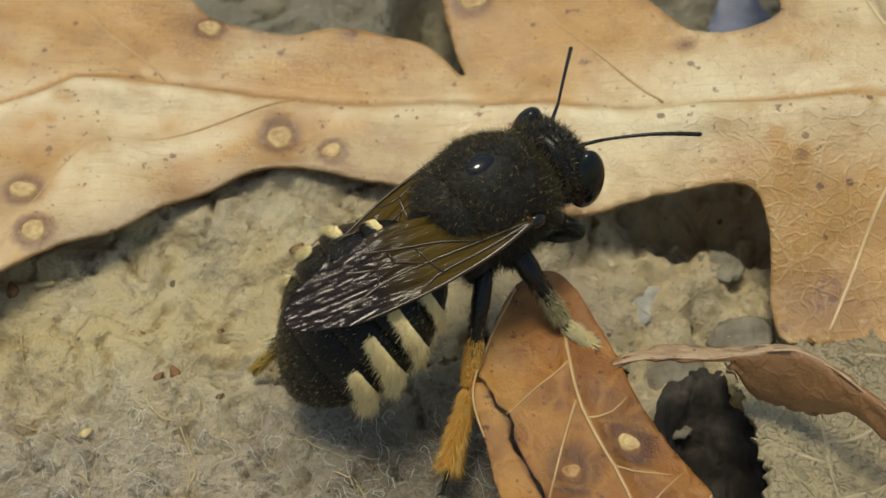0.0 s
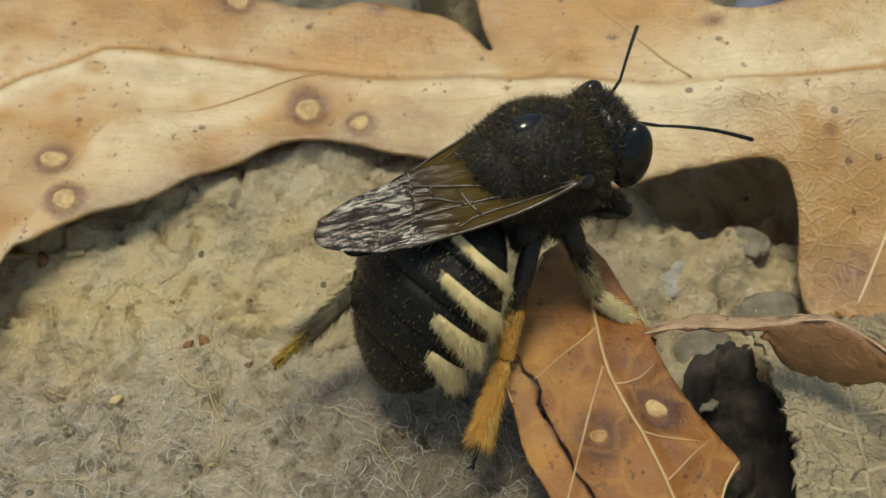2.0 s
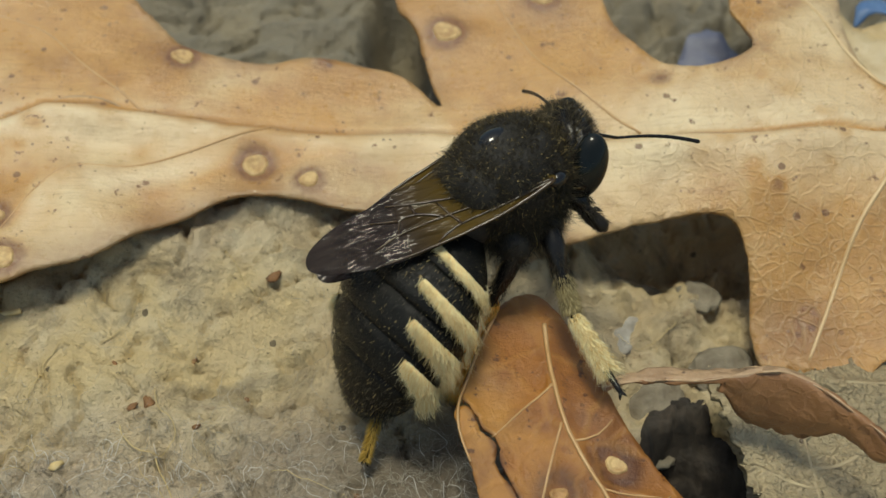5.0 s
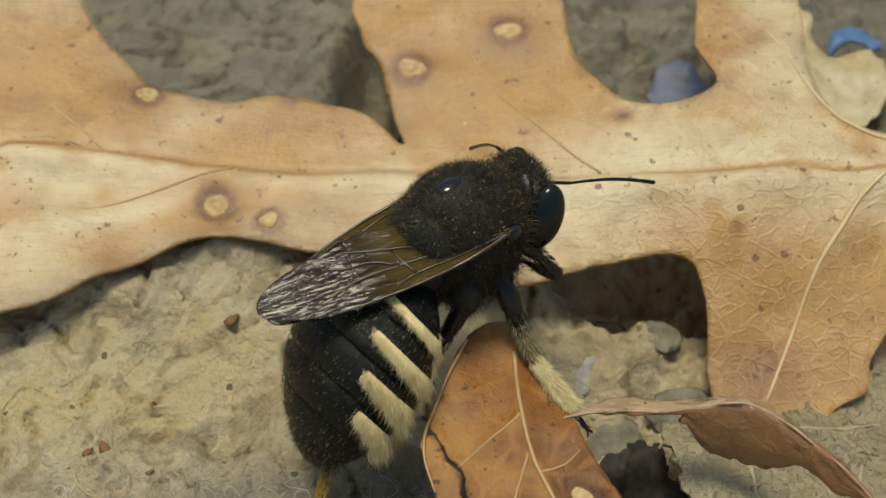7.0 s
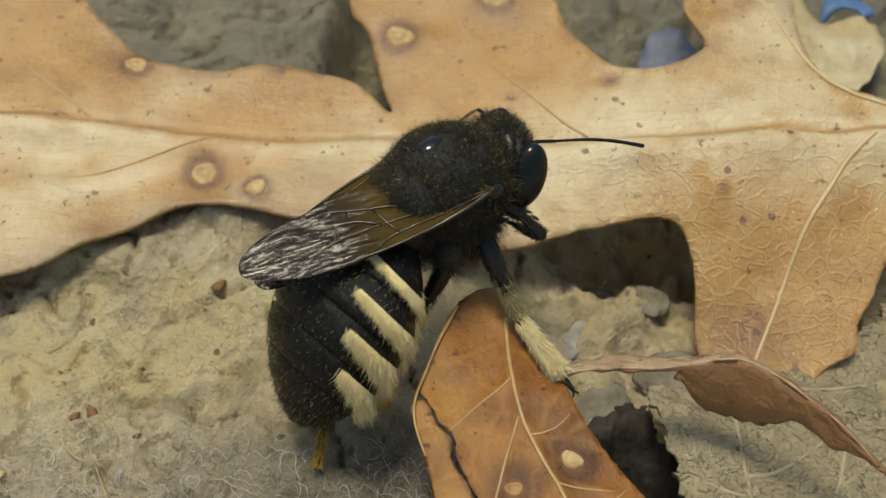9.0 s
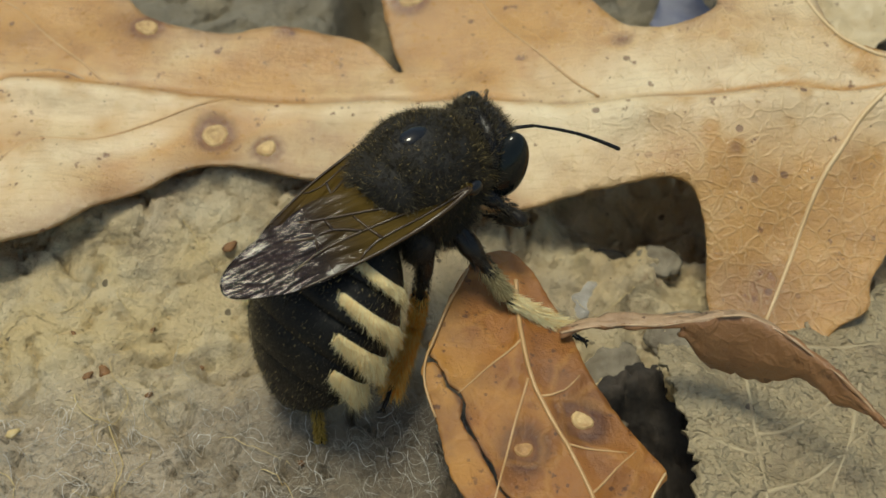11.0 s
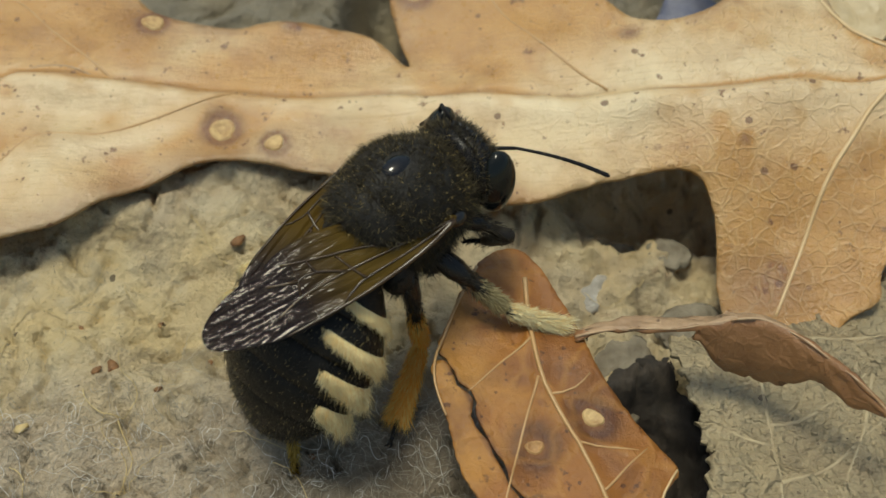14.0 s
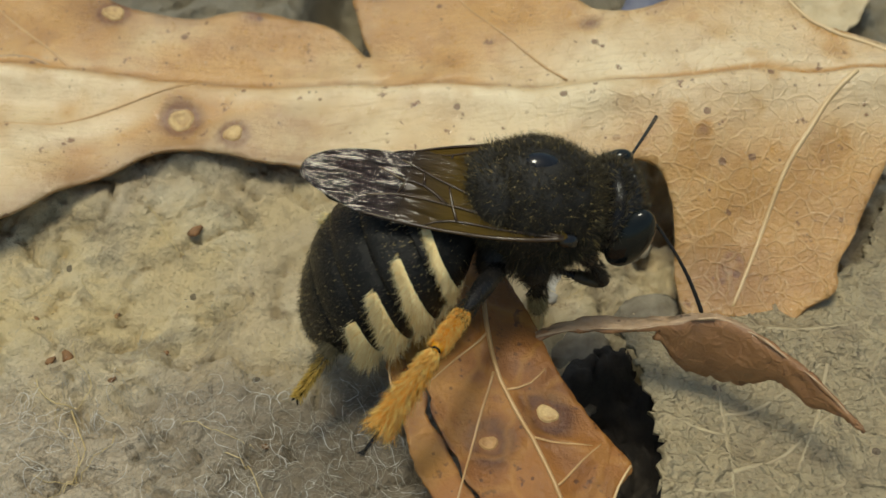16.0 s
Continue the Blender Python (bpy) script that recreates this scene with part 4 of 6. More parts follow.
def coat(b, c, r, count, length, lean=(-0.35, 0, -0.1), radius=0.011, keep=None, pick=(1.0,), seed=1, tuft=0.5):
    """Short hairs all over an ellipsoid; pick: the share of each material."""
    rng = np.random.RandomState(seed)
    d = rng.normal(0, 1, (count, 3))
    d /= np.linalg.norm(d, axis=1)[:, None]
    if keep:
        d = d[keep(d)]
    n = len(d)
    c, r = np.array(c, float), np.array(r, float)
    p, nrm = c + d * r, d / r
    nrm /= np.linalg.norm(nrm, axis=1)[:, None]
    if abs(c[0]) < 0.1:
        p[:, 1] *= [waist(x) for x in p[:, 0]]
    way = nrm + np.array(lean) * rng.uniform(0.3, 1.3, (n, 1)) + rng.normal(0, 0.22, (n, 3)) + tuft * fields(p, 3.4) * 0.6 + tuft * 0.4 * fields(p, 9.0)
    mats = rng.choice(len(pick), n, p=np.array(pick) / sum(pick))
    b.fur(p - nrm * 0.03, way, length * rng.uniform(0.5, 1.25, n), np.full(n, radius), 0.6, mats, seed + 50)


def waist(x):
    """The thorax narrows behind the wing roots."""
    return 1 - 0.13 * min(1.0, max(0.0, (0.5 - x) / 2.2)) ** 1.3


def build_thorax(bee):
    b = Build()
    b.ellipsoid((0, 0, 0), (2.40, 1.98, 2.00), seg=48, rings=30, bump=0.03)
    b.v = [(x, y * waist(x), z) for x, y, z in b.v]
    b.ellipsoid((-1.30, 0, 0.32), (1.08, 1.48, 1.20), seg=32, rings=18)
    b.ellipsoid((1.30, 0, -0.10), (1.12, 1.72, 1.55), seg=32, rings=18)
    b.ellipsoid((0.25, 0, -1.15), (1.95, 1.62, 1.55), seg=32, rings=18)
    b.ellipsoid((-1.9, 0, -0.6), (0.8, 1.1, 1.0), seg=24, rings=14)
    th = part("thorax", b.mesh("thorax", mat_felt), bee, "black thorax with a shiny bare patch")
    for x in (-0.9, 0.55):
        for side in (1, -1):
            h = Build()
            h.ellipsoid((x, side * 1.15, -1.75), (0.55, 0.62, 0.8), seg=18, rings=12)
            coat(h, (x, side * 1.15, -1.75), (0.55, 0.62, 0.8), 700, 0.25, radius=0.008, pick=(0.0, 0.85, 0.15), seed=21)
            part("leg_base", h.mesh("leg_base", mat_felt, mat_fuzz, mat_olive), th)
    c = Build()
    c.ellipsoid((-0.30, -0.10, 1.66), (0.72, 0.50, 0.40), seg=28, rings=16)
    part("scutum_patch", c.mesh("scutum_patch", mat_gloss), th, "bare shiny black patch")
    f = Build()
    bare = lambda d: (np.hypot(d[:, 0] * 2.40 + 0.30, d[:, 1] * 2.2 + 0.1) > 0.42) | (d[:, 2] < 0)
    coat(f, (0, 0, 0), (2.40, 1.98, 2.00), 26000, 0.24, lean=(-0.7, 0, -0.1), radius=0.007, keep=bare, pick=(0.80, 0.15, 0.05), seed=3)
    coat(f, (-1.30, 0, 0.32), (1.08, 1.48, 1.20), 2600, 0.34, radius=0.009, keep=lambda d: d[:, 2] > -0.3, pick=(0.7, 0.25, 0.05), seed=4)
    coat(f, (1.30, 0, -0.10), (1.12, 1.72, 1.55), 6500, 0.40, lean=(0.3, 0, 0.1), radius=0.009, pick=(0.66, 0.28, 0.06), seed=5)
    coat(f, (0.25, 0, -1.15), (1.95, 1.62, 1.55), 6000, 0.50, lean=(-0.2, 0, -0.5), radius=0.009, keep=lambda d: d[:, 2] < 0.5, pick=(0.85, 0.13, 0.02), seed=6)
    part("thorax_fuzz", f.mesh("thorax_fuzz", mat_fuzz, mat_olive, mat_gold), th, "short dark brown hair")
    p = Build()
    for _ in range(520):
        d = random_dir()
        if d.z < -0.2 or d.x > 0.7:
            continue
        q, n = on_ellipsoid((0, 0, 0), (2.45, 2.03, 2.05), d)
        q.y *= waist(q.x)
        s = bee_rng.uniform(0.010, 0.024)
        p.ellipsoid(q + n * bee_rng.uniform(0.04, 0.2), (s, s, s), seg=6, rings=4)
    part("pollen", p.mesh("pollen", mat_gold), th)
    for side in (1, -1):
        t = Build()
        t.ellipsoid((TEGULA[0] + 0.25, side * 1.93, TEGULA[2] + 0.05), (0.36, 0.24, 0.26), seg=18, rings=10)
        part("tegula", t.mesh("tegula", mat_gloss), th)


def build_head(bee):
    b = Build()
    b.ellipsoid((0.66, 0, -0.30), (0.92, 1.72, 1.42), seg=40, rings=24, bump=0.02)
    b.ellipsoid((1.25, 0, -0.95), (0.5, 0.9, 0.7), seg=24, rings=14)
    b.ellipsoid((0.30, 0, -0.20), (0.60, 1.50, 1.30), seg=28, rings=16)
    head = part("head", b.mesh("head", mat_cuticle), bee, "broad black head")
    head.location = Vector(NECK) * MM
    for side in (1, -1):
        e = Build()
        rot = Matrix.Rotation(radians(side * 14), 3, "Z") @ Matrix.Rotation(radians(side * 8), 3, "X")
        e.ellipsoid((0.90, side * 1.40, -0.20), (0.68, 0.52, 1.16), rot, seg=32, rings=22)
        part("eye", e.mesh("eye", mat_eye), head, "large glossy dark compound eye")
        m = Build()
        m.tube([(1.25, side * 0.75, -1.35), (1.55, side * 0.6, -1.75), (1.65, side * 0.2, -2.1)], [0.26, 0.2, 0.06], 10)
        part("mandible", m.mesh("mandible", mat_gloss), head)
    for y in (-0.28, 0.0, 0.28):
        o = Build()
        o.ellipsoid((0.72 - 0.1 * abs(y), y, 1.08), (0.11, 0.11, 0.11), seg=12, rings=8)
        part("ocellus", o.mesh("ocellus", mat_gloss), head)
    f = Build()
    coat(f, (0.66, 0, -0.30), (0.92, 1.72, 1.42), 4200, 0.26, lean=(0.1, 0, 0.2), radius=0.009, keep=lambda d: (np.abs(d[:, 1]) < 0.66) & (d[:, 2] > -0.75), pick=(0.75, 0.22, 0.03), seed=8)
    coat(f, (0.30, 0, -0.20), (0.60, 1.50, 1.30), 3600, 0.34, lean=(-0.2, 0, 0.1), radius=0.009, keep=lambda d: d[:, 0] < 0.5, pick=(0.7, 0.26, 0.04), seed=9)
    part("head_fuzz", f.mesh("head_fuzz", mat_fuzz, mat_olive, mat_gold), head)
    return head


AB_X = [0.35, -0.1, -0.7, -1.5, -2.4, -3.2, -4.0, -4.8, -5.6, -6.3, -6.8, -7.15]
AB_W = [0.50, 1.15, 1.78, 2.34, 2.70, 2.74, 2.66, 2.46, 2.05, 1.48, 0.90, 0.20]


def abdomen_at(x, phi, grow=1.0):
    """Place and outward normal on the abdomen; phi from the top (0) round the bee's own side."""
    w = float(np.interp(-x, [-q for q in AB_X], AB_W)) * grow
    zc = -0.38 - 0.032 * x * x
    return Vector((x, -w * math.sin(phi), zc + 0.74 * w * math.cos(phi))), Vector((-0.15, -math.sin(phi), 1.15 * math.cos(phi))).normalized()


def abdomen_many(x, phi, grow=1.0):
    w = np.interp(-x, [-q for q in AB_X], AB_W) * grow
    p = np.stack([x, -w * np.sin(phi), -0.38 - 0.032 * x * x + 0.74 * w * np.cos(phi)], 1)
    n = np.stack([np.full_like(x, -0.15), -np.sin(phi), 1.15 * np.cos(phi)], 1)
    return p, n / np.linalg.norm(n, axis=1)[:, None]


def build_abdomen(bee):
    b = Build()
    vs, fs, seg = [], [], 40
    xs = np.linspace(0.35, -7.15, 30)
    for x in xs:
        for j in range(seg):
            vs.append(abdomen_at(float(x), 2 * math.pi * j / seg, 0.94)[0])
    for i in range(len(xs) - 1):
        for j in range(seg):
            a, c = i * seg + j, i * seg + (j + 1) % seg
            fs.append((a, c, c + seg, a + seg))
    b.add(vs, fs)
    ab = part("abdomen", b.mesh("abdomen", mat_cuticle), bee, "black abdomen with cream side bands")
    ab.location = Vector(WAIST) * MM
    edges = [0.3, -1.45, -2.85, -4.15, -5.35, -6.35, -7.12]
    for k in range(6):
        t = Build()
        x0, x1 = edges[k], edges[k + 1]
        vs, fs = [], []
        steps = [(0.0, 0.94), (0.12, 0.975), (0.3, 1.0), (0.55, 1.022), (0.8, 1.034), (0.93, 1.03), (1.0, 1.012), (1.03, 0.98), (1.02, 0.94)]
        for u, g in steps:
            x = max(-7.14, x0 + (x1 - x0) * u)
            for j in range(48):
                vs.append(abdomen_at(x, 2 * math.pi * j / 48, g)[0])
        for i in range(len(steps) - 1):
            for j in range(48):
                a, c = i * 48 + j, i * 48 + (j + 1) % 48
                fs.append((a, c, c + 48, a + 48))
        t.add(vs, fs)
        part("tergite", t.mesh("tergite", mat_tergite), ab)
    for k, (x, lo, hi, wide, long) in enumerate(((-1.22, 22, 112, 0.34, 0.34), (-2.40, 36, 106, 0.52, 0.46), (-3.60, 46, 110, 0.66, 0.58), (-4.78, 58, 116, 0.66, 0.62))):
        for side in (1, -1):
            rng = np.random.RandomState(70 + 2 * k + (side > 0))
            f = Build()
            for count, reach, out in ((4200, 0.85, 0.14), (900, 1.4, 0.40)):
                u = rng.uniform(0, 1, count)
                phi = np.radians(lo + (hi - lo) * u + rng.normal(0, 2.0, count))
                off = (wide * (0.45 + 0.55 * u) * (rng.beta(1.2, 1.2, count) - 0.5))
                p, n = abdomen_many(x + off + 0.28 * (1 - u) - 0.10 * u, phi * side, 1.07 if k == 0 else 1.035)
                tangent = np.stack([np.zeros(count), -np.cos(phi) * side, -np.sin(phi)], 1)
                way = n * rng.uniform(0.3 * out, 1.6 * out, (count, 1)) + np.array([-1.0, 0, 0]) * (0.95 - 0.35 * u)[:, None] + tangent * (0.15 + 0.55 * u)[:, None] + rng.normal(0, 0.16, (count, 3)) + 0.10 * fields(p, 5.0)
                f.fur(p - n * 0.03, way, long * (0.5 + 0.6 * u) * rng.uniform(0.55, 1.15, count) * reach, np.full(count, 0.0085), 0.35, None, 90 + k)
            part("hair_band", f.mesh("hair_band", mat_cream), ab, "cream hair band")
    for side in (1, -1):
        rng = np.random.RandomState(81 + side)
        f = Build()
        x = rng.uniform(-5.6, -0.9, 600)
        phi = np.radians(rng.normal(120, 7, 600))
        p, n = abdomen_many(x, phi * side, 1.01)
        tangent = np.stack([np.zeros(600), -np.cos(phi) * side, -np.sin(phi)], 1)
        f.fur(p, n * rng.uniform(0.2, 0.8, (600, 1)) + np.array([-0.35, 0, 0]) + tangent * 0.6 + rng.normal(0, 0.15, (600, 3)), rng.uniform(0.3, 0.75, 600), np.full(600, 0.010), 0.4, None, 5)
        part("hair_fringe", f.mesh("hair_fringe", mat_cream), ab, "cream hair along the flank")
    f = Build()
    rng = np.random.RandomState(95)
    n_all = 5000
    x, phi = rng.uniform(-7.05, -0.4, n_all), rng.uniform(0, 2 * math.pi, n_all)
    p, n = abdomen_many(x, phi, 1.03)
    shade = np.where(rng.uniform(0, 1, n_all) < np.where(x > -2.6, 0.5, 0.3), rng.choice([1, 2, 2], n_all), 0)
    f.fur(p - n * 0.02, n * rng.uniform(0.02, 0.2, (n_all, 1)) + np.array([-1, 0, 0]) + rng.normal(0, 0.18, (n_all, 3)), rng.uniform(0.05, 0.14, n_all) * np.where(x < -5.9, 1.6, 1.0), np.full(n_all, 0.008), 0.4, shade, 6)
    part("abdomen_fuzz", f.mesh("abdomen_fuzz", mat_fuzz, mat_olive, mat_gold), ab)
    return ab


WING_EDGE = [(0.1, 0.05), (-0.9, -0.32), (-2.5, -0.62), (-5.0, -0.86), (-7.2, -0.84), (-8.8, -0.45), (-9.75, -0.05), (-10.0, 0.4), (-9.7, 0.95), (-8.7, 1.45), (-7.2, 1.75), (-5.6, 1.8), (-4.2, 1.65), (-2.6, 1.3), (-1.0, 0.75), (-0.2, 0.35)]
HIND_EDGE = [(-0.3, 0.2), (-2.0, 0.4), (-4.2, 0.7), (-6.0, 0.9), (-7.0, 1.3), (-6.9, 1.8), (-6.0, 2.1), (-4.6, 2.1), (-2.8, 1.6), (-1.2, 0.8)]
WING_VEINS = [[(0, 0), (-1.5, -0.42), (-3.5, -0.70), (-5.2, -0.80), (-7.4, -0.78)], [(0, 0.03), (-2.0, -0.2), (-4.2, -0.35), (-5.0, -0.72)], [(0, 0.06), (-2.2, 0.15), (-4.4, 0.25), (-6.2, 0.2), (-7.4, -0.1)],
              [(-2.0, 0.12), (-3.5, 0.75), (-5.2, 1.2), (-6.4, 1.55)], [(-3.9, -0.33), (-4.2, 0.25), (-4.5, 0.95)], [(-4.4, 0.25), (-5.4, 0.75), (-6.1, 0.75), (-6.3, 0.2)], [(-5.4, 0.75), (-5.5, 1.25)], [(-6.1, 0.75), (-7.2, 1.1)]]


def wing_height(x, y):
    d = np.hypot(x + 3.4, y - 0.1)
    ang = np.arctan2(y - 0.1, -(x + 3.4))
    fade = 1 / (1 + np.exp(-(d - 2.6) / 0.35))
    turn = ang * 42 + 0.95 * np.sin(d * 1.3 + ang * 3)
    flute = np.exp(-(np.sin(turn) / 0.30) ** 2) * 0.0115 * fade * np.clip(d / 4, 0, 1) * (0.8 + 0.5 * wave(x, y, 1.5, 79, 2))
    return flute + 0.022 * np.sin(y * 9 + x * 0.8) * (1 - fade) + wave(x, y, 2.2, 77, 2) * 0.008


def build_wing(bee, side, tilt, size):
    """A fore wing along -x from its root; its leading edge lies outwards."""
    turn = Matrix.Rotation(radians(tilt * side), 4, "X") @ Matrix.Scale(size, 4)
    flip = Matrix.Diagonal((1, side, 1, 1))
    me = leaf_blade("wing", WING_EDGE, wing_height, mat_wing, 0.036, 0.015, 0.0, 3)
    me.transform(turn @ flip)
    w = part("wing", me, bee, "smoky brown translucent wing")
    for i, line in enumerate(WING_VEINS):
        ob = vein("wing_vein", line, wing_height, 0.11 if i == 0 else 0.065, 0.035, mat_wing_vein, w, 0.02)
        ob.data.transform(turn @ flip)
    h = leaf_blade("hind_wing", HIND_EDGE, lambda x, y: wing_height(x, y) - 0.12, mat_wing, 0.16, 0.015, 0.0, 5)
    h.transform(turn @ flip)
    part("hind_wing", h, w)
    return w


def build_leg(bee, name, l1, l2, hair1, hair2, n1, n2, len1, len2, thick=1.0, label="", dusted=False):
    """Upper leg along +x with the foot as its child; hairs point outwards and down the limb."""
    u = Build()
    u.tube([(x * l1, 0, 0) for x in (0, 0.12, 0.3, 0.48, 0.52, 0.62, 0.82, 0.97, 1.0)],
           [r * thick for r in (0.26, 0.40, 0.42, 0.28, 0.20, 0.20, 0.26, 0.25, 0.16)], 14, 0)
    u.tube([(x * l1, 0, 0) for x in (0.60, 0.68, 0.84, 0.97, 1.01)], [r * thick for r in (0.15, 0.22, 0.29, 0.27, 0.1)], 14, 1)
    for _ in range(n1):
        x = bee_rng.uniform(0.58, 0.95) * l1
        a = bee_rng.uniform(0, 2 * math.pi)
        n = Vector((0, math.cos(a), math.sin(a)))
        u.hair(Vector((x, 0, 0)) + n * 0.28 * thick, n * bee_rng.uniform(0.3, 1.0) + Vector((1.1, 0, 0)) + random_dir() * 0.22, len1 * bee_rng.uniform(0.5, 1.2), 0.011, random_dir() * 0.3, 1)
    for _ in range(700):
        x = bee_rng.uniform(0.03, 0.68) * l1
        a = bee_rng.uniform(0, 2 * math.pi)
        n = Vector((0, math.cos(a), math.sin(a)))
        u.hair(Vector((x, 0, 0)) + n * 0.3 * thick, n * 0.6 + Vector((1.0, 0, 0)) + random_dir() * 0.3, bee_rng.uniform(0.12, 0.3), 0.009, random_dir() * 0.3, 2)
    leg = part(name, u.mesh(name, mat_cuticle, hair1, mat_fuzz), bee, label)
    f = Build()
    f.tube([(x * l2, 0, 0) for x in (0, 0.06, 0.2, 0.45, 0.62, 0.68, 0.78, 0.88, 0.95)],
           [r * thick for r in (0.16, 0.22, 0.27, 0.26, 0.18, 0.12, 0.11, 0.10, 0.08)], 12, 0, 0.8)
    f.tube([(x * l2, 0, 0) for x in (0.02, 0.08, 0.2, 0.45, 0.62)], [r * thick for r in (0.17, 0.23, 0.285, 0.275, 0.19)], 12, 1, 0.8)
    for s in (1, -1):
        f.tube([(0.94 * l2, 0, 0), (0.98 * l2, 0.09 * s, -0.02), (1.0 * l2, 0.13 * s, -0.12)], [0.06, 0.045, 0.012], 6, 0)
    for _ in range(n2):
        q = bee_rng.random()
        x = q * 0.66 * l2
        a = bee_rng.uniform(0, 2 * math.pi)
        n = Vector((0, math.cos(a), math.sin(a)))
        f.hair(Vector((x, 0, 0)) + n * 0.22 * thick, n * bee_rng.uniform(0.25, 0.9) + Vector((1.2, 0, 0)) + random_dir() * 0.22, len2 * (0.6 + 0.6 * q) * bee_rng.uniform(0.45, 1.25), 0.010, random_dir() * 0.3, 1)
    for _ in range(700 if dusted else 60):
        x = bee_rng.uniform(0.60, 0.95) * l2
        a = bee_rng.uniform(0, 2 * math.pi)
        n = Vector((0, math.cos(a), math.sin(a)))
        f.hair(Vector((x, 0, 0)) + n * 0.08, n * bee_rng.uniform(0.5, 1.3) + Vector((1.0, 0, 0)), 0.28 if dusted else 0.16, 0.013 if dusted else 0.010, None, 2)
    foot = part("foot", f.mesh("foot", mat_cuticle, hair2, mat_pollen if dusted else mat_fuzz), leg)
    foot.location = (l1 * MM, 0, 0)
    return leg, foot


def build_antenna(head, side):
    s = Build()
    s.tube([(0, 0, 0), (0.12, 0, 0.02), (0.7, 0, 0.05), (1.25, 0, 0)], [0.07, 0.075, 0.065, 0.06], 8)
    scape = part("antenna", s.mesh("antenna", mat_cuticle), head, "thin black elbowed antenna")
    scape.location = (0.85 * MM, side * 0.45 * MM, 0.45 * MM)
    f = Build()
    pts, rad = [], []
    for i in range(45):
        u = i / 44
        pts.append((3.2 * u, 0, 0.14 * math.sin(math.pi * u)))
        rad.append((0.05 + 0.03 * u) * (0.86 if i % 4 == 0 else 1.0) if i < 44 else 0.045)
    f.tube(pts, rad, 8)
    fl = part("flagellum", f.mesh("flagellum", mat_cuticle), scape)
    fl.location = (1.25 * MM, 0, 0)
    return scape, fl


bee = thing("bee", "black bee with cream-banded abdomen and orange hind legs", "bee")
build_thorax(bee)
head = build_head(bee)
abdomen = build_abdomen(bee)
wing_right = build_wing(bee, 1, 25, 0.835)
wing_left = build_wing(bee, -1, -8, 0.72)
mid_leg, mid_foot = build_leg(bee, "middle_leg", 3.3, 3.2, mat_pale, mat_cream, 600, 2400, 0.3, 0.5, 0.95, "middle leg with straw-coloured hair")
hind_leg, hind_foot = build_leg(bee, "hind_leg", 4.3, 3.7, mat_orange, mat_orange, 2600, 5200, 0.26, 0.62, 0.78, "hind leg with bright orange hair")
fore_leg, fore_foot = build_leg(bee, "fore_leg", 2.1, 1.8, mat_fuzz, mat_fuzz, 120, 160, 0.2, 0.22, 0.85)
mid_leg_left, mid_foot_left = build_leg(bee, "middle_leg", 3.3, 3.2, mat_pale, mat_cream, 200, 400, 0.3, 0.5, 0.95, "middle leg with straw-coloured hair")
hind_leg_left, hind_foot_left = build_leg(bee, "hind_leg", 4.3, 4.7, mat_fuzz, mat_olive, 700, 900, 0.4, 0.5, 1.1, "hind leg with pollen-dusted dark hair", True)
fore_leg_left, fore_foot_left = build_leg(bee, "fore_leg", 2.1, 1.8, mat_fuzz, mat_fuzz, 120, 160, 0.2, 0.22, 0.85)
antenna_right, flagellum_right = build_antenna(head, -1)
antenna_left, flagellum_left = build_antenna(head, 1)
for ob, m in ((mid_leg_left, pose(0.5 * MM, 1.3 * MM, -1.5 * MM, 0, 30, 70)), (mid_foot_left, pose(3.3 * MM, 0, 0, 0, 20, -10)),
              (fore_leg_left, pose(1.6 * MM, 0.9 * MM, -1.2 * MM, 0, 45, 35)), (fore_foot_left, pose(2.1 * MM, 0, 0, 0, 25, 0))):
    ob.matrix_basis = m


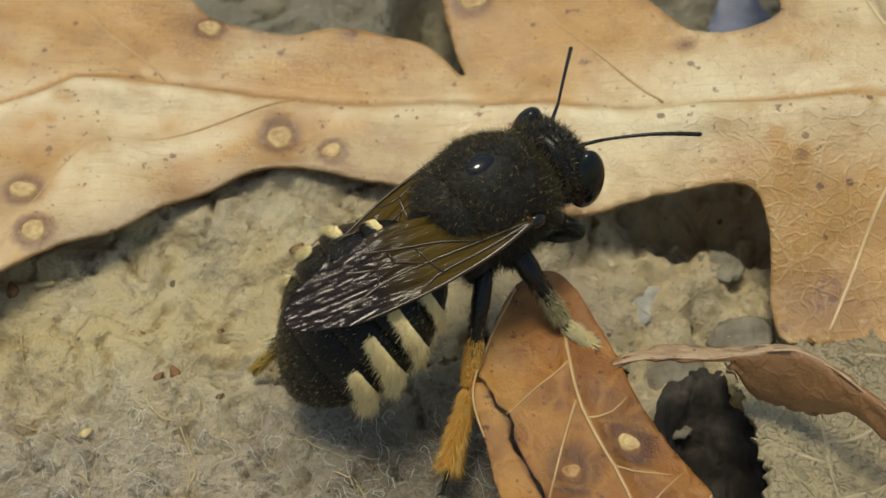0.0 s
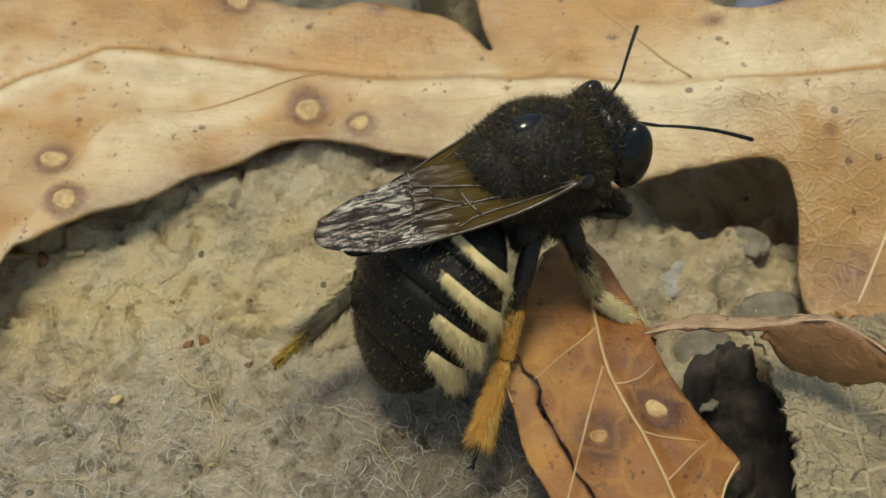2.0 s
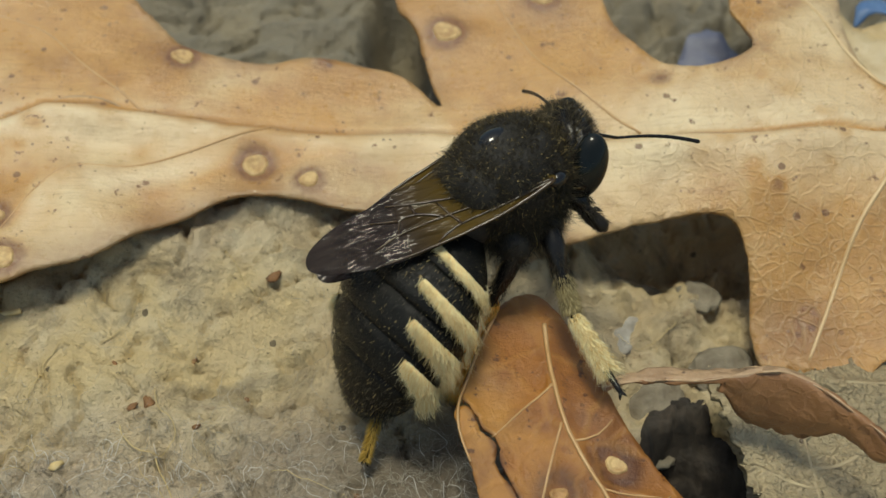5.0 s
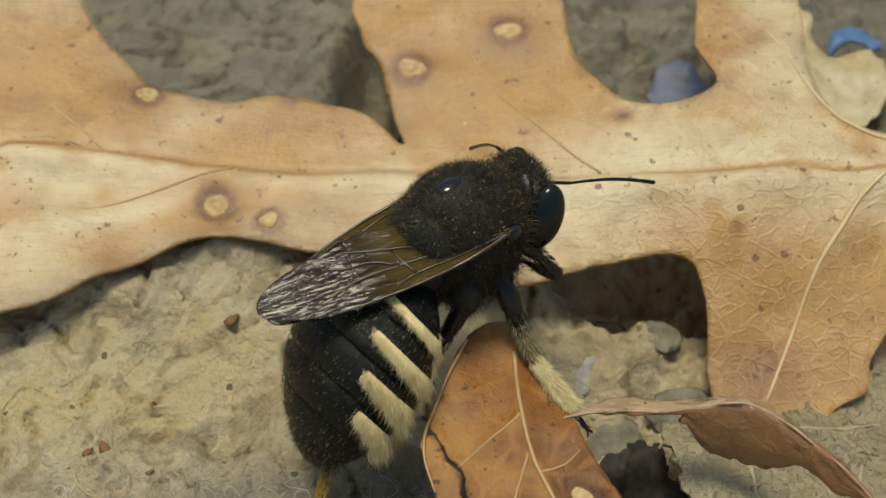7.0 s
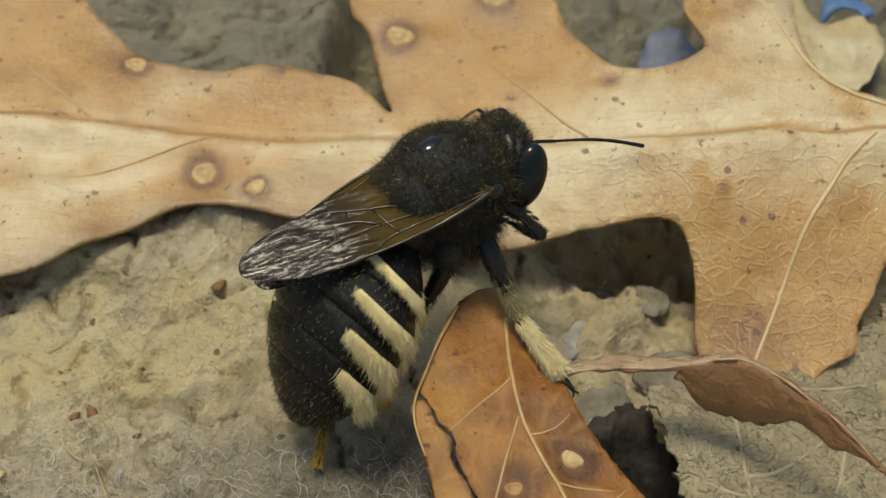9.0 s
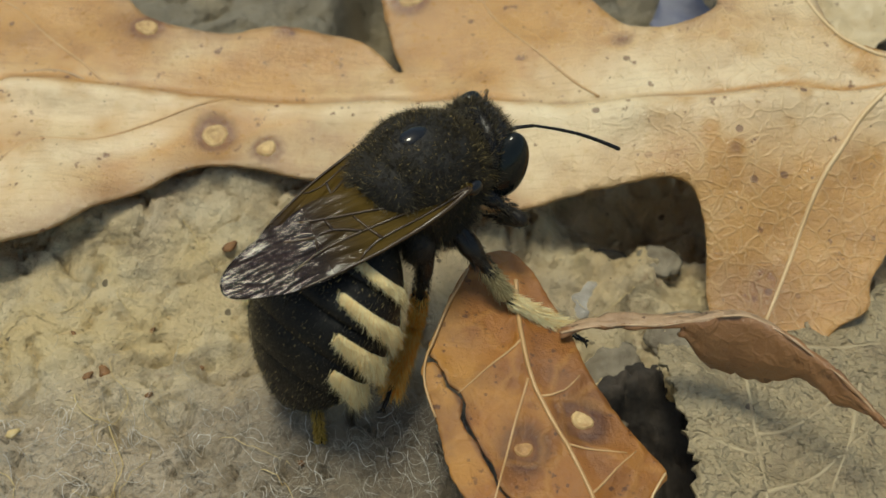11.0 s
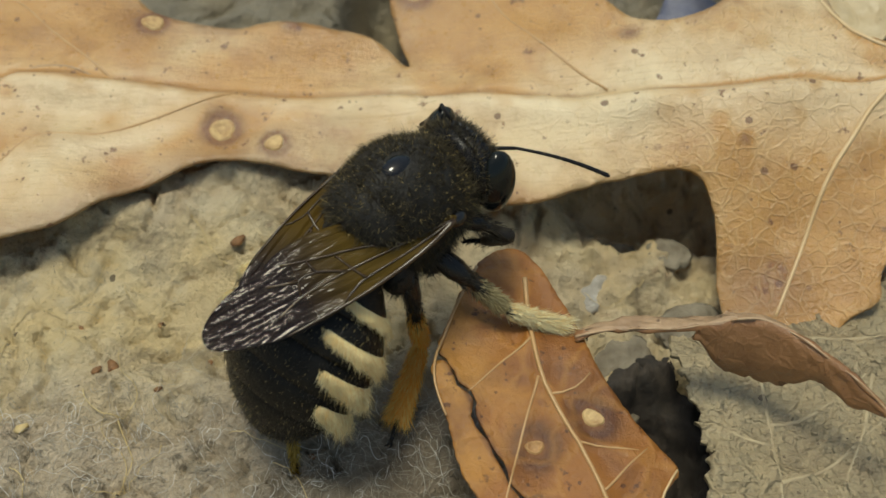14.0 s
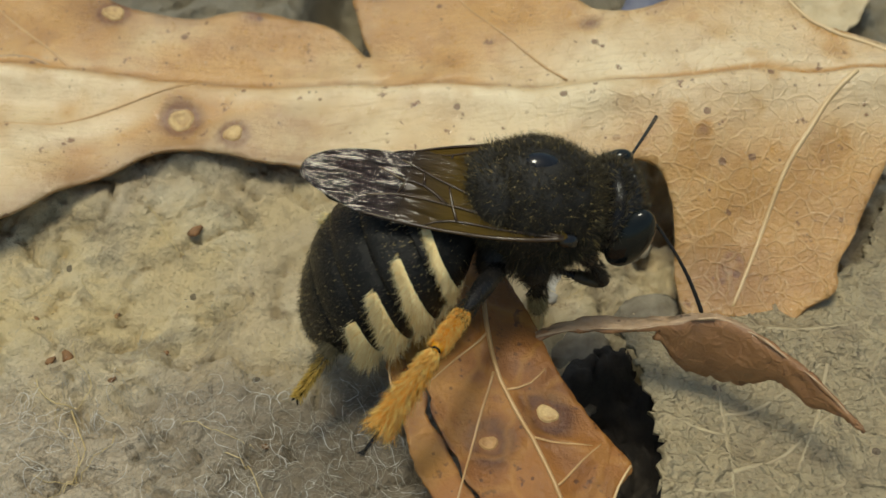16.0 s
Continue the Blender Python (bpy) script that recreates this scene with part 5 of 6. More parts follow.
# ---- what moves: the bee, its limbs, and the two leaves that give under it ----
def motions():
    walk(bee, [
        (0, pose(-0.0014, -0.00558, 0.0075, 1.7, 4, 33.7)), (0.5, pose(-0.00111, -0.00573, 0.00766, -0.3, 3.7, 33)),
        (1, pose(-0.00137, -0.00593, 0.00789, -2.2, 3.6, 33.3)), (1.5, pose(-0.00099, -0.00637, 0.00822, -5.7, 5.4, 32.3)),
        (2, pose(-0.00089, -0.00616, 0.00826, -5.5, 5.3, 32.1)), (2.5, pose(-0.001, -0.00595, 0.00792, -6, 4.4, 36.2)),
        (3, pose(-0.00056, -0.00544, 0.00786, -8.8, 0.5, 38.9)), (3.5, pose(-0.00028, -0.00449, 0.00762, -10.6, -0.5, 35.9)),
        (4, pose(-0.0003, -0.00423, 0.00757, -13.3, -1.1, 34.9)), (4.5, pose(-8e-05, -0.00425, 0.0077, -13, -2.8, 41)),
        (5, pose(-0.0003, -0.00383, 0.0077, -14.8, -1.5, 37.8)), (7.5, pose(-4e-05, -0.00388, 0.0079, -11.1, 5, 39.9)),
        (8, pose(-4e-05, -0.00388, 0.0079, -11.1, 5, 39.9)), (8.5, pose(-4e-05, -0.00388, 0.0079, -11.1, 5, 39.9)), (9, pose(-4e-05, -0.00388, 0.0079, -11.1, 5, 39.9)),
        (11.5, pose(-0.00129, -0.00557, 0.00789, -0.6, 8.6, 42.9)), (12, pose(-0.00141, -0.00572, 0.00787, 0.1, 8.1, 43.1)),
        (12.5, pose(-0.00152, -0.0059, 0.00781, 0.7, 8, 43.6)), (13, pose(-0.0016, -0.00592, 0.00777, 1.6, 9.4, 44.1)),
        (13.5, pose(-0.00161, -0.00605, 0.00783, 1.3, 9.1, 44.2)), (14, pose(-0.00201, -0.00684, 0.00788, 2.6, 8.5, 44.2)),
        (14.5, pose(-0.00108, -0.00727, 0.00789, 1.9, 8.7, 33.4)), (15, pose(0.00164, -0.0059, 0.00765, 0.1, 11, 20.8)),
        (15.5, pose(0.00164, -0.00666, 0.00768, -1.8, 14.6, 16.7)), (16, pose(0.00382, -0.00688, 0.00745, 0.8, 17.7, 7.2)),])
    walk(head, [
        (0, pose(0.00206, 0, 0.0005, 0, 0.8, 10.6)), (0.5, pose(0.00206, 0, 0.0005, 0, 3.2, 6.9)), (1, pose(0.00206, 0, 0.0005, 0, 4, 6.3)),
        (1.5, pose(0.00206, 0, 0.0005, 0, 5.3, 0.7)), (2, pose(0.00206, 0, 0.0005, 0, 9.9, -2.3)), (2.5, pose(0.00206, 0, 0.0005, 0, 14.6, -6.7)),
        (3, pose(0.00206, 0, 0.0005, 0, 18.3, -14)), (3.5, pose(0.00206, 0, 0.0005, 0, 20.3, -18.2)), (4, pose(0.00206, 0, 0.0005, 0, 21.8, -19)),
        (4.5, pose(0.00206, 0, 0.0005, 0, 23.1, -23.6)), (5, pose(0.00206, 0, 0.0005, 0, 23, -22.6)), (7.5, pose(0.00206, 0, 0.0005, 0, 20.8, -16.7)),
        (8, pose(0.00206, 0, 0.0005, 0, 20.8, -16.7)), (8.5, pose(0.00206, 0, 0.0005, 0, 20.8, -16.7)), (9, pose(0.00206, 0, 0.0005, 0, 20.8, -16.7)),
        (11.5, pose(0.00206, 0, 0.0005, 0, 10.6, -6.5)), (12, pose(0.00206, 0, 0.0005, 0, 6.9, -3.5)), (12.5, pose(0.00206, 0, 0.0005, 0, 5.1, -3.7)),
        (13, pose(0.00206, 0, 0.0005, 0, 4.7, -3.9)), (13.5, pose(0.00206, 0, 0.0005, 0, 1.4, -1)), (14, pose(0.00206, 0, 0.0005, 0, -1, -1.7)),
        (14.5, pose(0.00206, 0, 0.0005, 0, -0.8, -7.5)), (15, pose(0.00206, 0, 0.0005, 0, 4.9, -3.8)), (15.5, pose(0.00206, 0, 0.0005, 0, 4.8, 1.7)),
        (16, pose(0.00206, 0, 0.0005, 0, 6.5, 2.2)),])
    walk(abdomen, [
        (0, pose(-0.0022, 0, -0.0007, 0, -28.6, 0.6)), (0.5, pose(-0.0022, 0, -0.0007, 0, -32.4, 2.6)), (1, pose(-0.0022, 0, -0.0007, 0, -37, 4.2)),
        (1.5, pose(-0.0022, 0, -0.0007, 0, -41.5, 6.9)), (2, pose(-0.0022, 0, -0.0007, 0, -43.5, 6.9)), (2.5, pose(-0.0022, 0, -0.0007, 0, -41.3, 4.6)),
        (3, pose(-0.0022, 0, -0.0007, 0, -36.2, 1)), (3.5, pose(-0.0022, 0, -0.0007, 0, -31.4, -2.5)), (4, pose(-0.0022, 0, -0.0007, 0, -30.7, -2.7)),
        (4.5, pose(-0.0022, 0, -0.0007, 0, -30.5, -2.8)), (5, pose(-0.0022, 0, -0.0007, 0, -29.6, -4.1)), (7.5, pose(-0.0022, 0, -0.0007, 0, -34.4, -3.1)),
        (8, pose(-0.0022, 0, -0.0007, 0, -34.4, -3.1)), (8.5, pose(-0.0022, 0, -0.0007, 0, -34.4, -3.1)), (9, pose(-0.0022, 0, -0.0007, 0, -34.4, -3.1)),
        (11.5, pose(-0.0022, 0, -0.0007, 0, -47.4, 2.5)), (12, pose(-0.0022, 0, -0.0007, 0, -46.5, 2.6)), (12.5, pose(-0.0022, 0, -0.0007, 0, -46.8, 3.5)),
        (13, pose(-0.0022, 0, -0.0007, 0, -48.1, 4.3)), (13.5, pose(-0.0022, 0, -0.0007, 0, -47.5, 4.3)), (14, pose(-0.0022, 0, -0.0007, 0, -47.6, 4.9)),
        (14.5, pose(-0.0022, 0, -0.0007, 0, -45.8, 7)), (15, pose(-0.0022, 0, -0.0007, 0, -46.1, 9.5)), (15.5, pose(-0.0022, 0, -0.0007, 0, -44.7, 10)),
        (16, pose(-0.0022, 0, -0.0007, 0, -44.3, 7.6)),])
    walk(wing_right, [
        (0, pose(0.0004, -0.00205, 0.00062, 0, -10.6, -7.4)), (1, pose(0.0004, -0.00205, 0.00062, 0, -8.7, -11.8)), (1.5, pose(0.0004, -0.00205, 0.00062, 0, -7.8, -17.6)),
        (2, pose(0.0004, -0.00205, 0.00062, 0, -8.4, -17.9)), (2.5, pose(0.0004, -0.00205, 0.00062, 0, -6, -18.6)), (3, pose(0.0004, -0.00205, 0.00062, 0, -6, -22.9)),
        (3.5, pose(0.0004, -0.00205, 0.00062, 0, -6, -19.6)), (4, pose(0.0004, -0.00205, 0.00062, 0, -5.9, -20.2)), (4.5, pose(0.0004, -0.00205, 0.00062, 0, -4.9, -22.7)),
        (5, pose(0.0004, -0.00205, 0.00062, 0, -6, -21.8)), (7.5, pose(0.0004, -0.00205, 0.00062, 0, -6, -20.3)), (8.5, pose(0.0004, -0.00205, 0.00062, 0, -6, -21.1)),
        (9, pose(0.0004, -0.00205, 0.00062, 0, -6, -19.5)), (11.5, pose(0.0004, -0.00205, 0.00062, 0, -12.5, -14.1)), (12.5, pose(0.0004, -0.00205, 0.00062, 0, -13.6, -13.3)),
        (13, pose(0.0004, -0.00205, 0.00062, 0, -13.7, -12.9)), (14, pose(0.0004, -0.00205, 0.00062, 0, -13.6, -12.1)), (14.5, pose(0.0004, -0.00205, 0.00062, 0, -13.1, -9.6)),
        (15, pose(0.0004, -0.00205, 0.00062, 0, -12, -11.2)), (15.5, pose(0.0004, -0.00205, 0.00062, 0, -8.5, -14.5)), (16, pose(0.0004, -0.00205, 0.00062, 0, -10.4, -19.9)),])
    walk(wing_left, [
        (0, pose(0.0004, 0.00205, 0.0003, 0, -12, 15)), (0.5, pose(0.0004, 0.00205, 0.0003, 0, -12, 15)), (1, pose(0.0004, 0.00205, 0.0003, 0, -13, 13)),
        (1.5, pose(0.0004, 0.00205, 0.0003, 0, -15, 10)), (2, pose(0.0004, 0.00205, 0.0003, 0, -14, 8.7)), (2.5, pose(0.0004, 0.00205, 0.0003, 12, -14, 4.5)),
        (3, pose(0.0004, 0.00205, 0.0003, 12, -14, -0.5)), (3.5, pose(0.0004, 0.00205, 0.0003, 12, -14, -1)), (4, pose(0.0004, 0.00205, 0.0003, 12, -14, -3.5)),
        (4.5, pose(0.0004, 0.00205, 0.0003, 12, -14, -5.5)), (5, pose(0.0004, 0.00205, 0.0003, 12, -14, -3)), (7.5, pose(0.0004, 0.00205, 0.0003, 12, -14, -1)),
        (8.5, pose(0.0004, 0.00205, 0.0003, 12, -14, 2.5)), (9, pose(0.0004, 0.00205, 0.0003, 12, -14, 1)), (11.5, pose(0.0004, 0.00205, 0.0003, 0, -14, 11)),
        (12.5, pose(0.0004, 0.00205, 0.0003, 0, -14, 12)), (13, pose(0.0004, 0.00205, 0.0003, 0, -14, 12.5)), (14, pose(0.0004, 0.00205, 0.0003, 0, -14, 13.5)),
        (14.5, pose(0.0004, 0.00205, 0.0003, 0, -14, 14)), (15, pose(0.0004, 0.00205, 0.0003, 0, -12, 13)), (15.5, pose(0.0004, 0.00205, 0.0003, 0, -12, 18)),
        (16, pose(0.0004, 0.00205, 0.0003, 0, -12, 10)),])
    walk(mid_leg, [
        (0, pose(0.0005, -0.0013, -0.0015, 0, 42.9, -71)), (0.5, pose(0.0005, -0.0013, -0.0015, 0, 49.8, -71.3)), (1, pose(0.0005, -0.0013, -0.0015, 0, 52, -66.2)),
        (1.5, pose(0.0005, -0.0013, -0.0015, 0, 62.5, -56.5)), (2, pose(0.0005, -0.0013, -0.0015, 0, 63.9, -59.7)), (2.5, pose(0.0005, -0.0013, -0.0015, 0, 58.4, -71.5)),
        (3, pose(0.0005, -0.0013, -0.0015, 0, 58.2, -99.1)), (3.5, pose(0.0005, -0.0013, -0.0015, 0, 48.5, -106.2)), (4, pose(0.0005, -0.0013, -0.0015, 0, 49.2, -107.8)),
        (4.5, pose(0.0005, -0.0013, -0.0015, 0, 43.4, -127.7)), (5, pose(0.0005, -0.0013, -0.0015, 0, 45.3, -115.7)),
        (7.5, pose(0.0005, -0.0013, -0.0015, 0, 59.6, -88.6)), (8, pose(0.0005, -0.0013, -0.0015, 0, 59.6, -88.6)), (8.5, pose(0.0005, -0.0013, -0.0015, 0, 54.9, -90.7)),
        (9, pose(0.0005, -0.0013, -0.0015, 0, 54.9, -90.7)), (11.5, pose(0.0005, -0.0013, -0.0015, 0, 42.1, -67.5)), (12, pose(0.0005, -0.0013, -0.0015, 0, 40.4, -67)),
        (12.5, pose(0.0005, -0.0013, -0.0015, 0, 38.9, -65.5)), (13, pose(0.0005, -0.0013, -0.0015, 0, 35.2, -65.3)),
        (13.5, pose(0.0005, -0.0013, -0.0015, 0, 35.8, -63.7)), (14, pose(0.0005, -0.0013, -0.0015, 0, 32.3, -59.1)),
        (14.5, pose(0.0005, -0.0013, -0.0015, 0, 43.7, -38.2)), (15, pose(0.0005, -0.0013, -0.0015, 0, 58.4, 5.2)), (15.5, pose(0.0005, -0.0013, -0.0015, 0, 57.6, 13.6)),
        (16, pose(0.0005, -0.0013, -0.0015, 0, 66.9, 19.6)),])
    walk(mid_foot, [
        (0, pose(0.0033, 0, 0, 0, -6.3, 16.5)), (0.5, pose(0.0033, 0, 0, 0, -9.2, 18.6)), (1, pose(0.0033, 0, 0, 0, -11.8, 17.2)),
        (1.5, pose(0.0033, 0, 0, 0, -17.8, 16)), (2, pose(0.0033, 0, 0, 0, -18.2, 17.5)), (2.5, pose(0.0033, 0, 0, 0, -8.5, 20.4)), (3, pose(0.0033, 0, 0, 0, 4, 22.9)),
        (3.5, pose(0.0033, 0, 0, 0, 9.3, 21.2)), (4, pose(0.0033, 0, 0, 0, 8.7, 23.8)), (4.5, pose(0.0033, 0, 0, 0, -10.6, 19.1)),
        (5, pose(0.0033, 0, 0, 0, -18.9, 13.5)), (7.5, pose(0.0033, 0, 0, 0, -30.9, -1.7)), (8, pose(0.0033, 0, 0, 0, -30.9, -1.7)),
        (8.5, pose(0.0033, 0, 0, 0, -27.4, -1.3)), (9, pose(0.0033, 0, 0, 0, -27.4, -1.3)), (11.5, pose(0.0033, 0, 0, 0, -20.3, 15.1)),
        (12, pose(0.0033, 0, 0, 0, -19.3, 15.1)), (12.5, pose(0.0033, 0, 0, 0, -14.7, 14.1)), (13, pose(0.0033, 0, 0, 0, -13.8, 15.1)),
        (13.5, pose(0.0033, 0, 0, 0, -12.2, 15.4)), (14, pose(0.0033, 0, 0, 0, -10.9, 15.4)), (14.5, pose(0.0033, 0, 0, 0, -17.7, 14.6)),
        (15, pose(0.0033, 0, 0, 0, 8.3, -7.8)), (15.5, pose(0.0033, 0, 0, 0, -3.3, -12.3)), (16, pose(0.0033, 0, 0, 0, 9.2, 3)),])
    walk(hind_leg, [
        (0, pose(-0.0008, -0.0015, -0.0015, -129.5, 52.3, -129.5)), (0.5, pose(-0.0008, -0.0015, -0.0015, -137.3, 54.7, -137.3)), (1, pose(-0.0008, -0.0015, -0.0015, -138.9, 55.9, -138.9)),
        (1.5, pose(-0.0008, -0.0015, -0.0015, -152.7, 69.5, -152.7)), (2, pose(-0.0008, -0.0015, -0.0015, -141.5, 54.5, -141.5)), (2.5, pose(-0.0008, -0.0015, -0.0015, -146.9, 53.9, -146.9)),
        (3, pose(-0.0008, -0.0015, -0.0015, -178, 60, -178)), (3.5, pose(-0.0008, -0.0015, -0.0015, 152, 60, 152)), (4, pose(-0.0008, -0.0015, -0.0015, 152, 60, 152)),
        (5, pose(-0.0008, -0.0015, -0.0015, 152, 60, 152)), (7.5, pose(-0.0008, -0.0015, -0.0015, 152, 60, 152)), (8, pose(-0.0008, -0.0015, -0.0015, 152, 60, 152)),
        (8.5, pose(-0.0008, -0.0015, -0.0015, 152, 60, 152)), (9, pose(-0.0008, -0.0015, -0.0015, 152, 60, 152)), (11.5, pose(-0.0008, -0.0015, -0.0015, 8.6, 86.2, 8.6)),
        (12, pose(-0.0008, -0.0015, -0.0015, -50.3, 86, -50.3)), (12.5, pose(-0.0008, -0.0015, -0.0015, -99.6, 83.6, -99.6)), (13, pose(-0.0008, -0.0015, -0.0015, -54.6, 81.5, -54.6)),
        (13.5, pose(-0.0008, -0.0015, -0.0015, -20.3, 80.3, -20.3)), (14, pose(-0.0008, -0.0015, -0.0015, -12.9, 76, -12.9)), (14.5, pose(-0.0008, -0.0015, -0.0015, -44.2, 81.3, -44.2)),
        (15, pose(-0.0008, -0.0015, -0.0015, -134.1, 37.1, -134.1)), (15.5, pose(-0.0008, -0.0015, -0.0015, -126.1, 4.1, -126.1)), (16, pose(-0.0008, -0.0015, -0.0015, -126.8, 1.2, -126.8)),])
    walk(hind_foot, [
        (0, pose(0.0043, 0, 0, -2.8, 20.8, -15.3)), (0.5, pose(0.0043, 0, 0, -3.1, 17.9, -19.3)), (1, pose(0.0043, 0, 0, -1.4, 9.8, -16.3)),
        (1.5, pose(0.0043, 0, 0, -5.6, 22.2, -28.3)), (2, pose(0.0043, 0, 0, -1.8, 15.1, -13.6)), (2.5, pose(0.0043, 0, 0, -0.6, 10, -6.9)),
        (3, pose(0.0043, 0, 0, 0.3, -8, -5)), (3.5, pose(0.0043, 0, 0, 0, -10, 0)), (4, pose(0.0043, 0, 0, 0, -10, 0)),
        (5, pose(0.0043, 0, 0, 0, -10, 0)), (7.5, pose(0.0043, 0, 0, 0, -10, 0)), (8, pose(0.0043, 0, 0, 0, -10, 0)),
        (8.5, pose(0.0043, 0, 0, 0, -10, 0)), (9, pose(0.0043, 0, 0, 0, -10, 0)), (10.25, pose(0.0043, 0, 0, -10, 34.7, -31.4)),
        (11.5, pose(0.0043, 0, 0, -73.3, 58, -106.7)), (12, pose(0.0043, 0, 0, -75.2, 56.4, -110.3)), (12.5, pose(0.0043, 0, 0, -75.7, 54.5, -112.9)),
        (13, pose(0.0043, 0, 0, -85.3, 53.1, -123.1)), (13.5, pose(0.0043, 0, 0, -80.3, 53.7, -118)), (14, pose(0.0043, 0, 0, -24.9, 56.5, -44.7)),
        (14.5, pose(0.0043, 0, 0, -18.8, 46.1, -42.5)), (15, pose(0.0043, 0, 0, -0.2, -2.8, 9.2)), (15.5, pose(0.0043, 0, 0, -11.5, -24, 50.5)),
        (16, pose(0.0043, 0, 0, -4, -16.9, 26.7)),])
    walk(antenna_right, [
        (0, pose(0.00085, -0.00045, 0.00045, 0, -20.8, -36.6)), (0.5, pose(0.00085, -0.00045, 0.00045, 0, -20.1, -34.3)),
        (1.5, pose(0.00085, -0.00045, 0.00045, 0, -8.6, -38.7)), (2, pose(0.00085, -0.00045, 0.00045, 0, -9, -34.9)),
        (2.5, pose(0.00085, -0.00045, 0.00045, 0, -6, -25.4)), (3, pose(0.00085, -0.00045, 0.00045, 0, -5.6, -22.7)),
        (3.5, pose(0.00085, -0.00045, 0.00045, 0, -0.5, -17.1)), (4, pose(0.00085, -0.00045, 0.00045, 0, 1.3, -13.3)),
        (4.5, pose(0.00085, -0.00045, 0.00045, 0, 2.8, -13.5)), (5, pose(0.00085, -0.00045, 0.00045, 0, -4.7, -8.4)),
        (8, pose(0.00085, -0.00045, 0.00045, 0, -14.7, -11.6)), (9, pose(0.00085, -0.00045, 0.00045, 0, -19.2, -17.3)),
        (11.5, pose(0.00085, -0.00045, 0.00045, 0, -26.2, -26)), (12, pose(0.00085, -0.00045, 0.00045, 0, -28.8, -25.7)),
        (12.5, pose(0.00085, -0.00045, 0.00045, 0, -28.3, -32)), (13, pose(0.00085, -0.00045, 0.00045, 0, -15.9, -33.4)),
        (13.5, pose(0.00085, -0.00045, 0.00045, 0, 1.7, -40.3)), (14, pose(0.00085, -0.00045, 0.00045, 0, -10.5, -41)),
        (14.5, pose(0.00085, -0.00045, 0.00045, 0, 0.2, -45.1)), (15, pose(0.00085, -0.00045, 0.00045, 0, 6.3, -26.6)),
        (15.5, pose(0.00085, -0.00045, 0.00045, 0, -7.6, -38.4)), (16, pose(0.00085, -0.00045, 0.00045, 0, 4.4, -45.9)),])
    walk(flagellum_right, [
        (0, pose(0.00125, 0, 0, 0, 12.4, -6.4)), (0.5, pose(0.00125, 0, 0, 0, 11.7, -2.7)), (1.5, pose(0.00125, 0, 0, 0, 10.4, 2.5)),
        (2, pose(0.00125, 0, 0, 0, 8.9, 5.3)), (2.5, pose(0.00125, 0, 0, 0, 8.9, 7.8)), (3, pose(0.00125, 0, 0, 0, 6.3, 4.8)), (3.5, pose(0.00125, 0, 0, 0, 9.5, 10.1)),
        (4, pose(0.00125, 0, 0, 0, 5.7, 9.5)), (4.5, pose(0.00125, 0, 0, 0, -3.4, 10.6)), (5, pose(0.00125, 0, 0, 0, 2.2, 8.6)), (8, pose(0.00125, 0, 0, 0, 6, 0.8)),
        (9, pose(0.00125, 0, 0, 0, 11.2, 2.2)), (11.5, pose(0.00125, 0, 0, 0, 29.7, -2.7)), (12, pose(0.00125, 0, 0, 0, 20.3, 0.2)),
        (12.5, pose(0.00125, 0, 0, 0, 16.4, -5.5)), (13, pose(0.00125, 0, 0, 0, 25.8, -5.3)), (13.5, pose(0.00125, 0, 0, 0, 19, 0.2)),
        (14, pose(0.00125, 0, 0, 0, 20.5, -8.2)), (14.5, pose(0.00125, 0, 0, 0, 24.6, -3.3)), (15, pose(0.00125, 0, 0, 0, 23.9, 32)),
        (15.5, pose(0.00125, 0, 0, 0, 12.2, 13.9)), (16, pose(0.00125, 0, 0, 0, 26.1, 4.5)),])
